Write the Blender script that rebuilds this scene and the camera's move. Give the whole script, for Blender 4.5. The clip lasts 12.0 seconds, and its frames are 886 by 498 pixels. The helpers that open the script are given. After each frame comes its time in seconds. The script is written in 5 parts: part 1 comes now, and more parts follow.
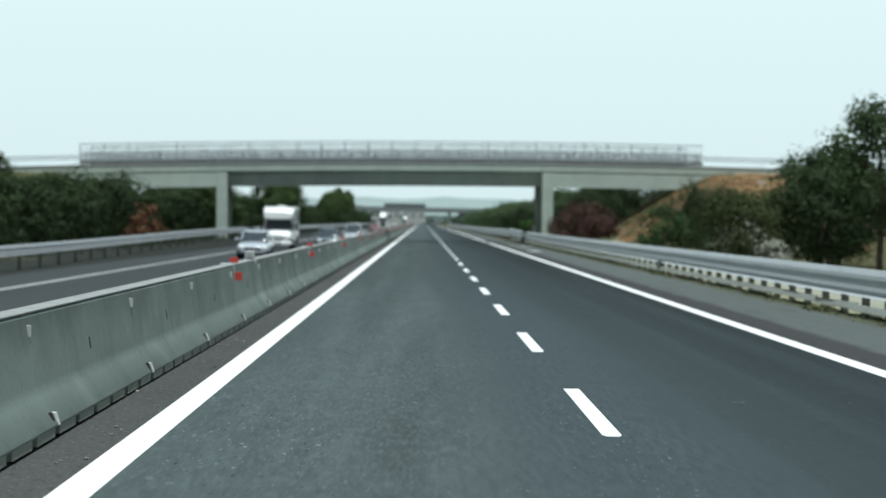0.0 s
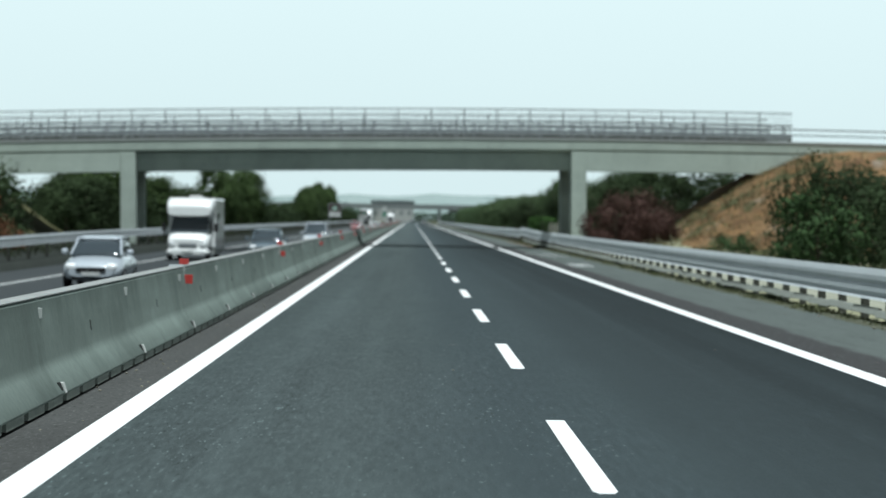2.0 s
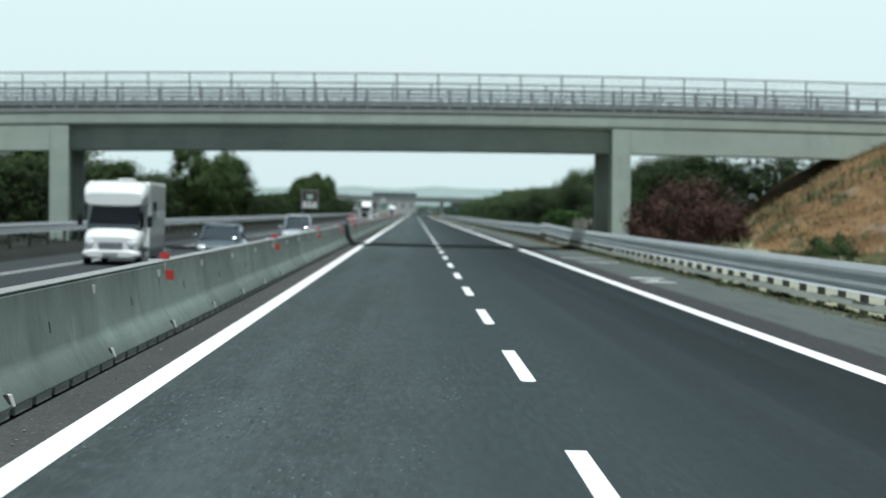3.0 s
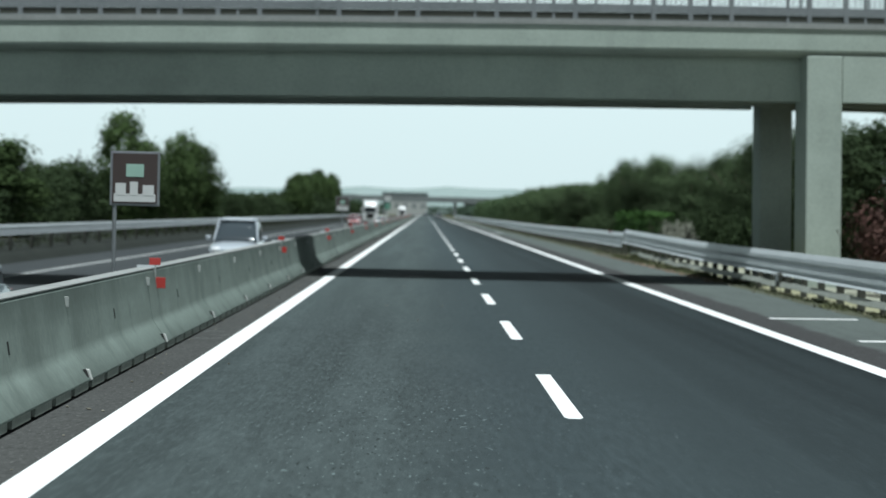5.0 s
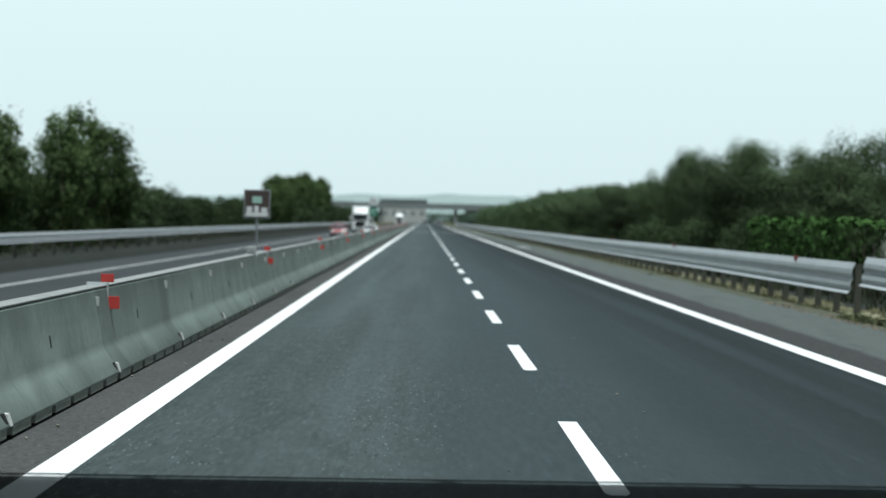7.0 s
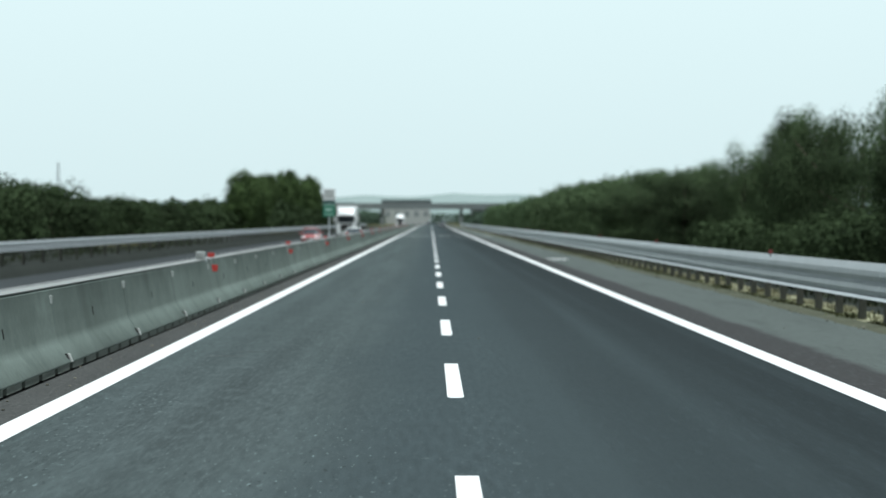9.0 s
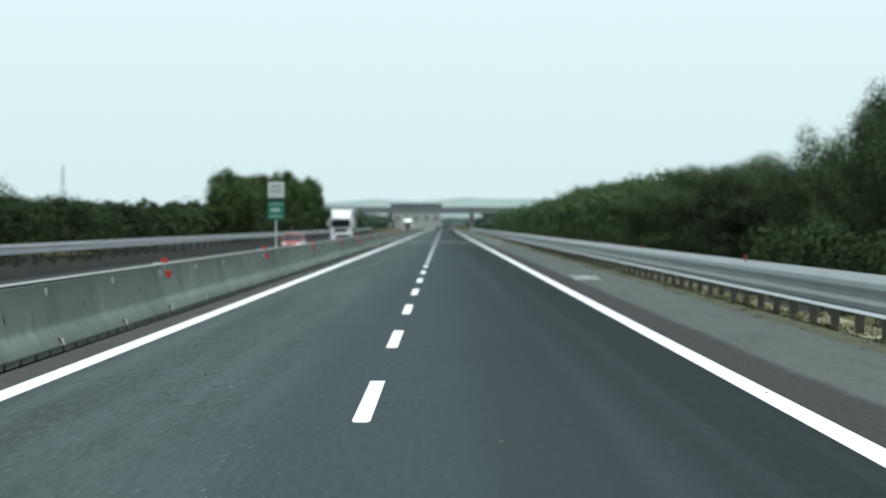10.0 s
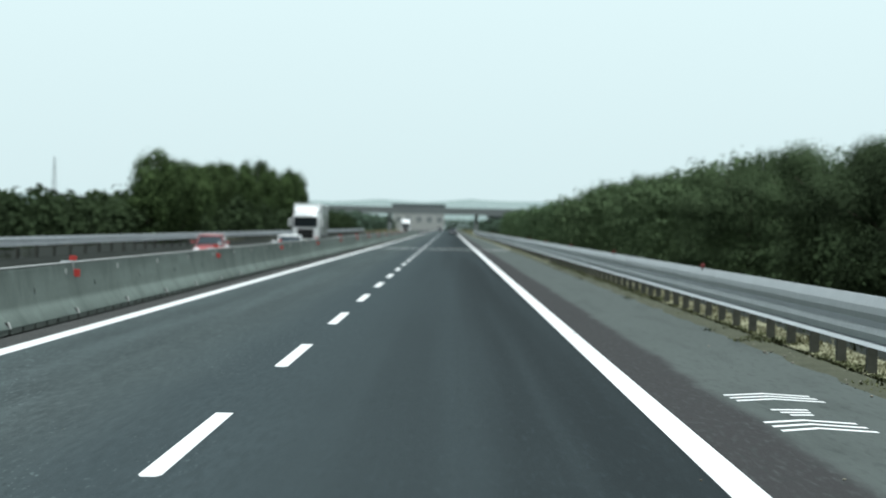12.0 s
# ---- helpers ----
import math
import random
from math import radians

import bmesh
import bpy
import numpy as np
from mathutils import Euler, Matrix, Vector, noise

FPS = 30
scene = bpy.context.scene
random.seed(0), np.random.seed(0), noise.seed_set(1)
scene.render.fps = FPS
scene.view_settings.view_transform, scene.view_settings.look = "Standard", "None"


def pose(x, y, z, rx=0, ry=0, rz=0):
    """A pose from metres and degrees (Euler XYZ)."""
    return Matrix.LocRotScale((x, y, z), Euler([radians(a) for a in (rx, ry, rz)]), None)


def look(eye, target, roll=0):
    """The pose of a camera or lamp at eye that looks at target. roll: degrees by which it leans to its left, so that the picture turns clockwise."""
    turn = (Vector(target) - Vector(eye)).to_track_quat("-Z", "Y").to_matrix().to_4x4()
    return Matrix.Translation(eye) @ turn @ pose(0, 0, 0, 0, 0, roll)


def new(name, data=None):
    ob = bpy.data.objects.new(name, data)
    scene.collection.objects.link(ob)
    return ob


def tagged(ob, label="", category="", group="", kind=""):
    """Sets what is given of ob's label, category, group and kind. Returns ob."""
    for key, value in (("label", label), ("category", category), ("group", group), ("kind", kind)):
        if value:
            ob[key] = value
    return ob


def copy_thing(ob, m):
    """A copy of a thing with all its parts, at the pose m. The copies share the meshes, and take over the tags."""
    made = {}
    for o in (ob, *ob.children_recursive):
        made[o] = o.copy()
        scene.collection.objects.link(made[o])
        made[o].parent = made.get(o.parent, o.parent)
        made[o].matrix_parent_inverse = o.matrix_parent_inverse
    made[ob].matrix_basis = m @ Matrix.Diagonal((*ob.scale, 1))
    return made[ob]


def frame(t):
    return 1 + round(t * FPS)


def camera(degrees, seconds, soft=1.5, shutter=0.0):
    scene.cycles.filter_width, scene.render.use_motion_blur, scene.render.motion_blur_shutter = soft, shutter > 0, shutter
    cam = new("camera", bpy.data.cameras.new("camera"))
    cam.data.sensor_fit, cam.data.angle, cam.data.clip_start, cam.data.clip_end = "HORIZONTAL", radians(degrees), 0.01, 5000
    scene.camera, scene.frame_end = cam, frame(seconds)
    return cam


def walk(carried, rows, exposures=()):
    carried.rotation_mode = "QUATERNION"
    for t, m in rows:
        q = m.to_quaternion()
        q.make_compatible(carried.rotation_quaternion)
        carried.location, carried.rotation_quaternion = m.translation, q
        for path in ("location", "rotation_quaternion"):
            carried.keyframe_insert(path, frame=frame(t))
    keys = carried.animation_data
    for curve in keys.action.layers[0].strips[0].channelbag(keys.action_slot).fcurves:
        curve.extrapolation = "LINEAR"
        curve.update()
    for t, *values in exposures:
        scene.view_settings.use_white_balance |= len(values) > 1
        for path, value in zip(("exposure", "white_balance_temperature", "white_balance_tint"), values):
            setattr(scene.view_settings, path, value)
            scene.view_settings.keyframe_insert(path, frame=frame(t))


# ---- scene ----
cam = camera(22.24, 12.0)
EYE = 1.741
# seconds, x, y, yaw, pitch, roll; y runs along the road, x = 0 on the lane divider
ROWS = [
    (0.0, -1.600, 0.21, -0.514, -0.698, -1.161),
    (0.5, -1.467, 12.98, -0.676, -0.683, -1.189),
    (1.0, -1.389, 25.97, -0.732, -0.667, -1.159),
    (1.5, -1.302, 39.37, -0.720, -0.672, -1.086),
    (2.0, -1.276, 52.33, -0.790, -0.759, -0.978),
    (2.5, -1.220, 65.81, -0.863, -0.907, -1.301),
    (4.5, -1.330, 118.55, -0.613, -0.960, -1.520),
    (5.0, -1.320, 131.45, -0.449, -0.929, -1.395),
    (5.5, -1.333, 145.21, -0.450, -0.893, -1.329),
    (6.0, -1.317, 157.89, -0.342, -0.819, -1.331),
    (6.5, -1.244, 171.40, -0.267, -0.788, -1.027),
    (7.0, -1.281, 184.31, -0.469, -0.737, -1.205),
    (9.0, -0.245, 236.65, -0.310, -0.728, -0.010),
    (9.5, 0.282, 249.79, -0.174, -0.634, 0.276),
    (10.0, 0.721, 262.91, 0.000, -0.615, -0.100),
    (10.5, 1.138, 276.19, 0.105, -0.633, -0.149),
    (11.0, 1.467, 289.52, 0.141, -0.638, -0.427),
    (11.5, 1.775, 302.44, 0.094, -0.616, -0.660),
    (12.0, 2.009, 315.43, 0.157, -0.569, -1.185),
]
walk(cam, [(t, pose(x, y, EYE, 90 + p, r, a)) for t, x, y, a, p, r in ROWS], [(0.0, 0.0, 5830, 2), (12.0, 0.0, 5830, 2)])
cam.data.dof.use_dof = True
cam.data.dof.focus_distance, cam.data.dof.aperture_fstop = 19.0, 2.2

# ---- world, sun, exposure ----
SUN = Vector((0.07, -0.275, 0.955)).normalized()
scene.view_settings.exposure = 0.0
world = bpy.data.worlds.new("hazy_sky")
scene.world = world
world.use_nodes = True
wn, wl = world.node_tree.nodes, world.node_tree.links
sky = wn.new("ShaderNodeTexSky")
sky.sky_type, sky.sun_disc = "NISHITA", False
sky.sun_elevation = math.asin(SUN.z)
sky.sun_rotation = math.atan2(SUN.x, SUN.y)
sky.air_density, sky.dust_density, sky.ozone_density = 1.0, 6.0, 1.0
haze = wn.new("ShaderNodeMix")
haze.data_type = "RGBA"
haze.inputs[7].default_value = (8.5, 9.32, 8.98, 1)
# thick haze low down, thinning towards the zenith
way = wn.new("ShaderNodeTexCoord")
split = wn.new("ShaderNodeSeparateXYZ")
thin = wn.new("ShaderNodeMapRange")
thin.interpolation_type = "SMOOTHSTEP"
thin.inputs[1].default_value, thin.inputs[2].default_value = 0.10, 0.37
thin.inputs[3].default_value, thin.inputs[4].default_value = 0.97, 0.03
wl.new(way.outputs["Generated"], split.inputs[0])
wl.new(split.outputs[2], thin.inputs[0])
wl.new(thin.outputs[0], haze.inputs[0])
dim = wn.new("ShaderNodeVectorMath")
dim.operation = "SCALE"
dim.inputs["Scale"].default_value = 0.09
wl.new(sky.outputs[0], dim.inputs[0])
wl.new(dim.outputs[0], haze.inputs[6])
low = wn.new("ShaderNodeMapRange")
low.inputs[1].default_value, low.inputs[2].default_value = 0.0, 0.11
low.inputs[3].default_value, low.inputs[4].default_value = 0.92, 1.02
dull = wn.new("ShaderNodeVectorMath")
dull.operation = "SCALE"
wl.new(split.outputs[2], low.inputs[0])
wl.new(low.outputs[0], dull.inputs["Scale"])
wl.new(haze.outputs[2], dull.inputs[0])
wl.new(dull.outputs[0], wn["Background"].inputs[0])
wn["Background"].inputs[1].default_value = 0.10
sun = new("sun", bpy.data.lights.new("sun", "SUN"))
sun.data.energy, sun.data.angle, sun.data.color = 5.65, radians(0.6), (1.0, 0.98, 0.94)
sun.matrix_world = look(SUN * 60, (0, 0, 0))


# ---- materials ----
def mat(name, c1, c2, rough=0.8, metal=0.0, fine=20.0, coarse=0.6, bump=0.2, stretch=(1, 1, 1), spread=0.25, island=0.0):
    """A surface with colour changes at two scales and a fine relief, in metres of the world."""
    m = bpy.data.materials.new(name)
    m.use_nodes = True
    n, l = m.node_tree.nodes, m.node_tree.links
    b = n["Principled BSDF"]
    b.inputs["Roughness"].default_value, b.inputs["Metallic"].default_value = rough, metal
    if rough > 0.68:
        b.inputs["Specular IOR Level"].default_value = 0.12
    geo = n.new("ShaderNodeNewGeometry")
    mp = n.new("ShaderNodeMapping")
    mp.inputs["Scale"].default_value = stretch
    l.new(geo.outputs["Position"], mp.inputs[0])
    big, small = n.new("ShaderNodeTexNoise"), n.new("ShaderNodeTexNoise")
    big.inputs["Scale"].default_value, big.inputs["Detail"].default_value = coarse, 5
    small.inputs["Scale"].default_value, small.inputs["Detail"].default_value = fine, 3
    l.new(mp.outputs[0], big.inputs[0])
    l.new(geo.outputs["Position"], small.inputs[0])
    ramp = n.new("ShaderNodeMapRange")
    ramp.inputs[1].default_value, ramp.inputs[2].default_value = 0.5 - spread, 0.5 + spread
    add = n.new("ShaderNodeMath")
    add.operation = "MULTIPLY_ADD"
    add.inputs[1].default_value, add.inputs[2].default_value = 0.5, 0.0
    half = n.new("ShaderNodeMath")
    half.operation = "MULTIPLY_ADD"
    half.inputs[1].default_value = 0.5
    l.new(small.outputs[0], add.inputs[0])
    l.new(big.outputs[0], half.inputs[0])
    l.new(add.outputs[0], half.inputs[2])
    l.new(half.outputs[0], ramp.inputs[0])
    mix = n.new("ShaderNodeMix")
    mix.data_type = "RGBA"
    mix.inputs[6].default_value, mix.inputs[7].default_value = (*c1, 1), (*c2, 1)
    l.new(ramp.outputs[0], mix.inputs[0])
    last = mix.outputs[2]
    if island:
        hsv = n.new("ShaderNodeHueSaturation")
        vary = n.new("ShaderNodeMapRange")
        vary.inputs[3].default_value, vary.inputs[4].default_value = 1 - island, 1 + island
        l.new(geo.outputs["Random Per Island"], vary.inputs[0])
        l.new(vary.outputs[0], hsv.inputs["Value"])
        l.new(last, hsv.inputs["Color"])
        last = hsv.outputs[0]
    l.new(last, b.inputs["Base Color"])
    if bump:
        bp = n.new("ShaderNodeBump")
        bp.inputs["Strength"].default_value, bp.inputs["Distance"].default_value = bump, 0.02
        l.new(small.outputs[0], bp.inputs["Height"])
        l.new(bp.outputs[0], b.inputs["Normal"])
    return m


def plain(name, c, rough=0.5, metal=0.0):
    return mat(name, tuple(v * 0.9 for v in c), c, rough, metal, 8, 1.5, 0.03)


def node_mix(n, l, fac, a, b):
    """A colour mix; a and b are sockets or colours."""
    m = n.new("ShaderNodeMix")
    m.data_type = "RGBA"
    l.new(fac, m.inputs[0])
    for i, v in ((6, a), (7, b)):
        if isinstance(v, tuple):
            m.inputs[i].default_value = (*v, 1)
        else:
            l.new(v, m.inputs[i])
    return m.outputs[2]


def patches(n, l, scale, stretch, lo, hi, detail=4, amount=1.0):
    """A mask from stretched noise of the world, 0 below lo and amount above hi."""
    geo, mp, tx, mr = n.new("ShaderNodeNewGeometry"), n.new("ShaderNodeMapping"), n.new("ShaderNodeTexNoise"), n.new("ShaderNodeMapRange")
    mp.inputs["Scale"].default_value = stretch
    tx.inputs["Scale"].default_value, tx.inputs["Detail"].default_value = scale, detail
    mr.inputs[1].default_value, mr.inputs[2].default_value, mr.inputs[4].default_value = lo, hi, amount
    l.new(geo.outputs["Position"], mp.inputs[0])
    l.new(mp.outputs[0], tx.inputs[0])
    l.new(tx.outputs[0], mr.inputs[0])
    return mr.outputs[0]


def across(n, l, a, b, wobble=0.5, scale=0.3):
    """A mask that falls from 1 to 0 between x = a and x = b, along a wandering edge."""
    geo, sep, tx, ad, mr = n.new("ShaderNodeNewGeometry"), n.new("ShaderNodeSeparateXYZ"), n.new("ShaderNodeTexNoise"), n.new("ShaderNodeMath"), n.new("ShaderNodeMapRange")
    tx.inputs["Scale"].default_value, tx.inputs["Detail"].default_value = scale, 5
    ad.operation = "MULTIPLY_ADD"
    ad.inputs[1].default_value = wobble
    mr.interpolation_type = "SMOOTHSTEP"
    mr.inputs[1].default_value, mr.inputs[2].default_value = a + wobble / 2, b + wobble / 2
    mr.inputs[3].default_value, mr.inputs[4].default_value = 1.0, 0.0
    l.new(geo.outputs["Position"], sep.inputs[0])
    l.new(geo.outputs["Position"], tx.inputs[0])
    l.new(tx.outputs[0], ad.inputs[0])
    l.new(sep.outputs[0], ad.inputs[2])
    l.new(ad.outputs[0], mr.inputs[0])
    return mr.outputs[0]


def shade(c, k):
    return tuple(min(1.0, v * k) for v in c)


def road_mat(name, c_old, c_new, seam):
    """Asphalt: an older, coarse strip with worn chippings beside a newer, smoother one with wheel tracks."""
    m = mat(name, c_new, shade(c_new, 1.25), 0.75, 0, 38, 0.35, 0.4, (1, 0.12, 1), 0.22)
    n, l = m.node_tree.nodes, m.node_tree.links
    b = n["Principled BSDF"]
    base = b.inputs["Base Color"].links[0].from_socket
    fresh = node_mix(n, l, across(n, l, 0.9, 3.5, 0.6), shade(c_new, 0.62), base)
    fresh = node_mix(n, l, patches(n, l, 1.0, (1.6, 0.012, 1), 0.46, 0.70, 3, 0.45), fresh, shade(c_new, 1.6))
    fresh = node_mix(n, l, patches(n, l, 1.0, (20, 1.8, 1), 0.54, 0.73, 3, 0.30), fresh, shade(c_new, 1.9))
    fresh = node_mix(n, l, patches(n, l, 1.0, (16, 1.5, 1), 0.54, 0.73, 3, 0.30), fresh, shade(c_new, 0.6))
    near = node_mix(n, l, patches(n, l, 1.0, (16, 1.5, 1), 0.36, 0.72, 5), shade(c_new, 1.25), shade(c_new, 1.8))
    near = node_mix(n, l, patches(n, l, 1.0, (1.3, 0.10, 1), 0.40, 0.66, 4, 0.6), near, shade(c_new, 1.35))
    fresh = node_mix(n, l, across(n, l, 0.3, 1.3, 0.6), fresh, near)
    old = node_mix(n, l, patches(n, l, 1.0, (1.6, 0.035, 1), 0.36, 0.66, 6), shade(c_old, 0.82), shade(c_old, 1.25))
    old = node_mix(n, l, patches(n, l, 1.0, (3.0, 0.35, 1), 0.46, 0.72, 5, 0.5), old, shade(c_old, 0.62))
    old = node_mix(n, l, patches(n, l, 1.0, (7.0, 1.3, 1), 0.52, 0.74, 5, 0.35), old, shade(c_old, 1.7))
    old = node_mix(n, l, patches(n, l, 1.0, (22, 2.2, 1), 0.46, 0.74, 5, 0.5), old, shade(c_old, 1.65))
    old = node_mix(n, l, patches(n, l, 1.0, (15, 1.5, 1), 0.50, 0.72, 5, 0.42), old, shade(c_old, 0.55))
    old = node_mix(n, l, patches(n, l, 1.0, (32, 2.4, 1), 0.62, 0.74, 3, 0.35), old, shade(c_old, 2.5))
    out = node_mix(n, l, across(n, l, seam - 0.6, seam + 1.0, 0.7), fresh, old)
    # worn areas where bare chippings and torn-out pits show, the left lane more than the right
    for stretch, lo, hi, k, amount, lot in (((30, 5.0, 1), 0.66, 0.70, 3.2, 0.75, 0.0), ((24, 4.0, 1), 0.64, 0.69, 0.40, 0.8, 4.0), ((12, 3.0, 1), 0.68, 0.72, 2.6, 0.6, 9.0)):
        worn = n.new("ShaderNodeMath")
        worn.operation = "MULTIPLY"
        l.new(patches(n, l, 1.0, stretch, lo, hi, 2, amount), worn.inputs[0])
        l.new(patches(n, l, 1.0, (0.75, 0.09, 1 + lot), 0.42, 0.58, 4), worn.inputs[1])
        left = n.new("ShaderNodeMath")
        left.operation = "MULTIPLY"
        l.new(worn.outputs[0], left.inputs[0])
        l.new(across(n, l, -0.9, 1.6, 1.2), left.inputs[1])
        out = node_mix(n, l, left.outputs[0], out, shade(c_old, k))
    # the asphalt is darker between about y = 85 and y = 190
    geo, sep = n.new("ShaderNodeNewGeometry"), n.new("ShaderNodeSeparateXYZ")
    l.new(geo.outputs["Position"], sep.inputs[0])
    tone = None
    for a, z, lo, hi in ((28, 85, 1.17, 0.94), (190, 240, 0.0, 0.16)):
        mr = n.new("ShaderNodeMapRange")
        mr.interpolation_type = "SMOOTHSTEP"
        mr.inputs[1].default_value, mr.inputs[2].default_value, mr.inputs[3].default_value, mr.inputs[4].default_value = a, z, lo, hi
        l.new(sep.outputs[1], mr.inputs[0])
        if tone is None:
            tone = mr.outputs[0]
        else:
            ad = n.new("ShaderNodeMath")
            l.new(tone, ad.inputs[0])
            l.new(mr.outputs[0], ad.inputs[1])
            tone = ad.outputs[0]
    hsv = n.new("ShaderNodeHueSaturation")
    l.new(tone, hsv.inputs["Value"])
    l.new(out, hsv.inputs["Color"])
    out = hsv.outputs[0]
    l.new(out, b.inputs["Base Color"])
    return m


def shoulder_mat(name, c):
    """Pale worn asphalt with a darker strip left by the lane's paver."""
    m = mat(name, c, shade(c, 1.25), 0.85, 0, 35, 0.4, 0.5, (1, 0.15, 1))
    n, l = m.node_tree.nodes, m.node_tree.links
    b = n["Principled BSDF"]
    base = b.inputs["Base Color"].links[0].from_socket
    base = node_mix(n, l, patches(n, l, 1.0, (2.2, 0.22, 1), 0.50, 0.72, 5, 0.6), base, shade(c, 0.74))
    base = node_mix(n, l, across(n, l, 4.80, 5.05, 0.35, 0.5), base, (0.043, 0.0425, 0.043))
    base = node_mix(n, l, patches(n, l, 1.0, (18, 2.4, 1), 0.52, 0.74, 4, 0.4), base, shade(c, 1.35))
    base = node_mix(n, l, patches(n, l, 1.0, (14, 1.8, 1), 0.52, 0.74, 4, 0.5), base, shade(c, 0.5))
    l.new(base, b.inputs["Base Color"])
    return m


def grit_mat(name, c):
    """Unswept asphalt: broad dusty patches under light and dark grit."""
    m = mat(name, shade(c, 0.66), shade(c, 1.34), 0.85, 0, 40, 0.6, 0.5, (1, 0.2, 1))
    n, l = m.node_tree.nodes, m.node_tree.links
    b = n["Principled BSDF"]
    base = b.inputs["Base Color"].links[0].from_socket
    base = node_mix(n, l, patches(n, l, 1.0, (1.8, 0.5, 1), 0.46, 0.68, 4, 0.5), base, shade(c, 1.25))
    base = node_mix(n, l, patches(n, l, 1.0, (24, 7, 1), 0.54, 0.70, 3, 0.6), base, shade(c, 1.8))
    base = node_mix(n, l, patches(n, l, 1.0, (19, 6, 1), 0.54, 0.70, 3, 0.6), base, shade(c, 0.45))
    base = node_mix(n, l, patches(n, l, 1.0, (31, 10, 1), 0.66, 0.72, 2, 0.8), base, shade(c, 3.0))
    l.new(base, b.inputs["Base Color"])
    return m


def concrete_mat(name, c, vary=0.10, stain=1.0, runs=0.0):
    """Cast concrete: broad blotches, dark runs from the top, and each piece a little different."""
    m = mat(name, shade(c, 0.86), shade(c, 1.16), 0.88, 0, 14, 0.55, 0.12, (1, 0.6, 0.9), 0.20)
    n, l = m.node_tree.nodes, m.node_tree.links
    b = n["Principled BSDF"]
    base = b.inputs["Base Color"].links[0].from_socket
    base = node_mix(n, l, patches(n, l, 1.0, (0.9, 0.8, 0.45), 0.50, 0.76, 7, 0.7 * stain), base, shade(c, 0.52))
    base = node_mix(n, l, patches(n, l, 1.0, (0.05, 0.05, 2.2), 0.46, 0.62, 3, 0.25 * stain), base, shade(c, 0.55))
    base = node_mix(n, l, patches(n, l, 1.0, (1.1, 0.8, 1.6), 0.56, 0.72, 6, 0.45 * stain), base, shade(c, 1.4))
    base = node_mix(n, l, patches(n, l, 1.0, (2.6, 2.2, 1.1), 0.58, 0.72, 5, 0.5 * stain), base, shade(c, 0.6))
    if runs:
        # grime washed down from the top edge in runs of uneven length
        geo, sep = n.new("ShaderNodeNewGeometry"), n.new("ShaderNodeSeparateXYZ")
        l.new(geo.outputs["Position"], sep.inputs[0])
        for size, reach, amount in ((0.55, 0.55, runs), (1.7, 0.40, runs * 0.45)):
            hang = n.new("ShaderNodeMath")
            hang.operation = "MULTIPLY_ADD"
            hang.inputs[1].default_value = 1.5
            tall, mask = n.new("ShaderNodeMapRange"), n.new("ShaderNodeMapRange")
            tall.inputs[1].default_value, tall.inputs[2].default_value, tall.inputs[3].default_value, tall.inputs[4].default_value = reach, 1.0, -1.05, -0.40
            mask.inputs[1].default_value, mask.inputs[2].default_value, mask.inputs[4].default_value = 0.0, 0.30, amount
            l.new(sep.outputs[2], tall.inputs[0])
            l.new(patches(n, l, 1.0, (0.2, size, 0.12), 0.2, 0.8, 5), hang.inputs[0])
            l.new(tall.outputs[0], hang.inputs[2])
            l.new(hang.outputs[0], mask.inputs[0])
            base = node_mix(n, l, mask.outputs[0], base, shade(c, 0.42))
    hsv, info, mr = n.new("ShaderNodeHueSaturation"), n.new("ShaderNodeObjectInfo"), n.new("ShaderNodeMapRange")
    mr.inputs[3].default_value, mr.inputs[4].default_value = 1 - vary, 1 + vary
    l.new(info.outputs["Random"], mr.inputs[0])
    l.new(mr.outputs[0], hsv.inputs["Value"])
    l.new(base, hsv.inputs["Color"])
    l.new(hsv.outputs[0], b.inputs["Base Color"])
    return m


def earth_mat(name, c):
    """Dug earth: ochre and brown patches, rills down the slope and pale crumbs."""
    m = mat(name, shade(c, 0.75), shade(c, 1.25), 0.95, 0, 3.5, 0.5, 0.9, spread=0.2)
    n, l = m.node_tree.nodes, m.node_tree.links
    b = n["Principled BSDF"]
    base = b.inputs["Base Color"].links[0].from_socket
    base = node_mix(n, l, patches(n, l, 1.0, (0.45, 0.45, 0.7), 0.46, 0.62, 6, 0.75), base, (c[0] * 0.50, c[1] * 0.46, c[2] * 0.5))
    base = node_mix(n, l, patches(n, l, 1.0, (1.6, 1.6, 0.5), 0.52, 0.68, 5, 0.55), base, (c[0] * 1.5, c[1] * 1.35, c[2] * 1.1))
    base = node_mix(n, l, patches(n, l, 1.0, (0.30, 0.30, 0.30), 0.60, 0.70, 5, 0.6), base, (0.26, 0.24, 0.20))
    l.new(base, b.inputs["Base Color"])
    return m


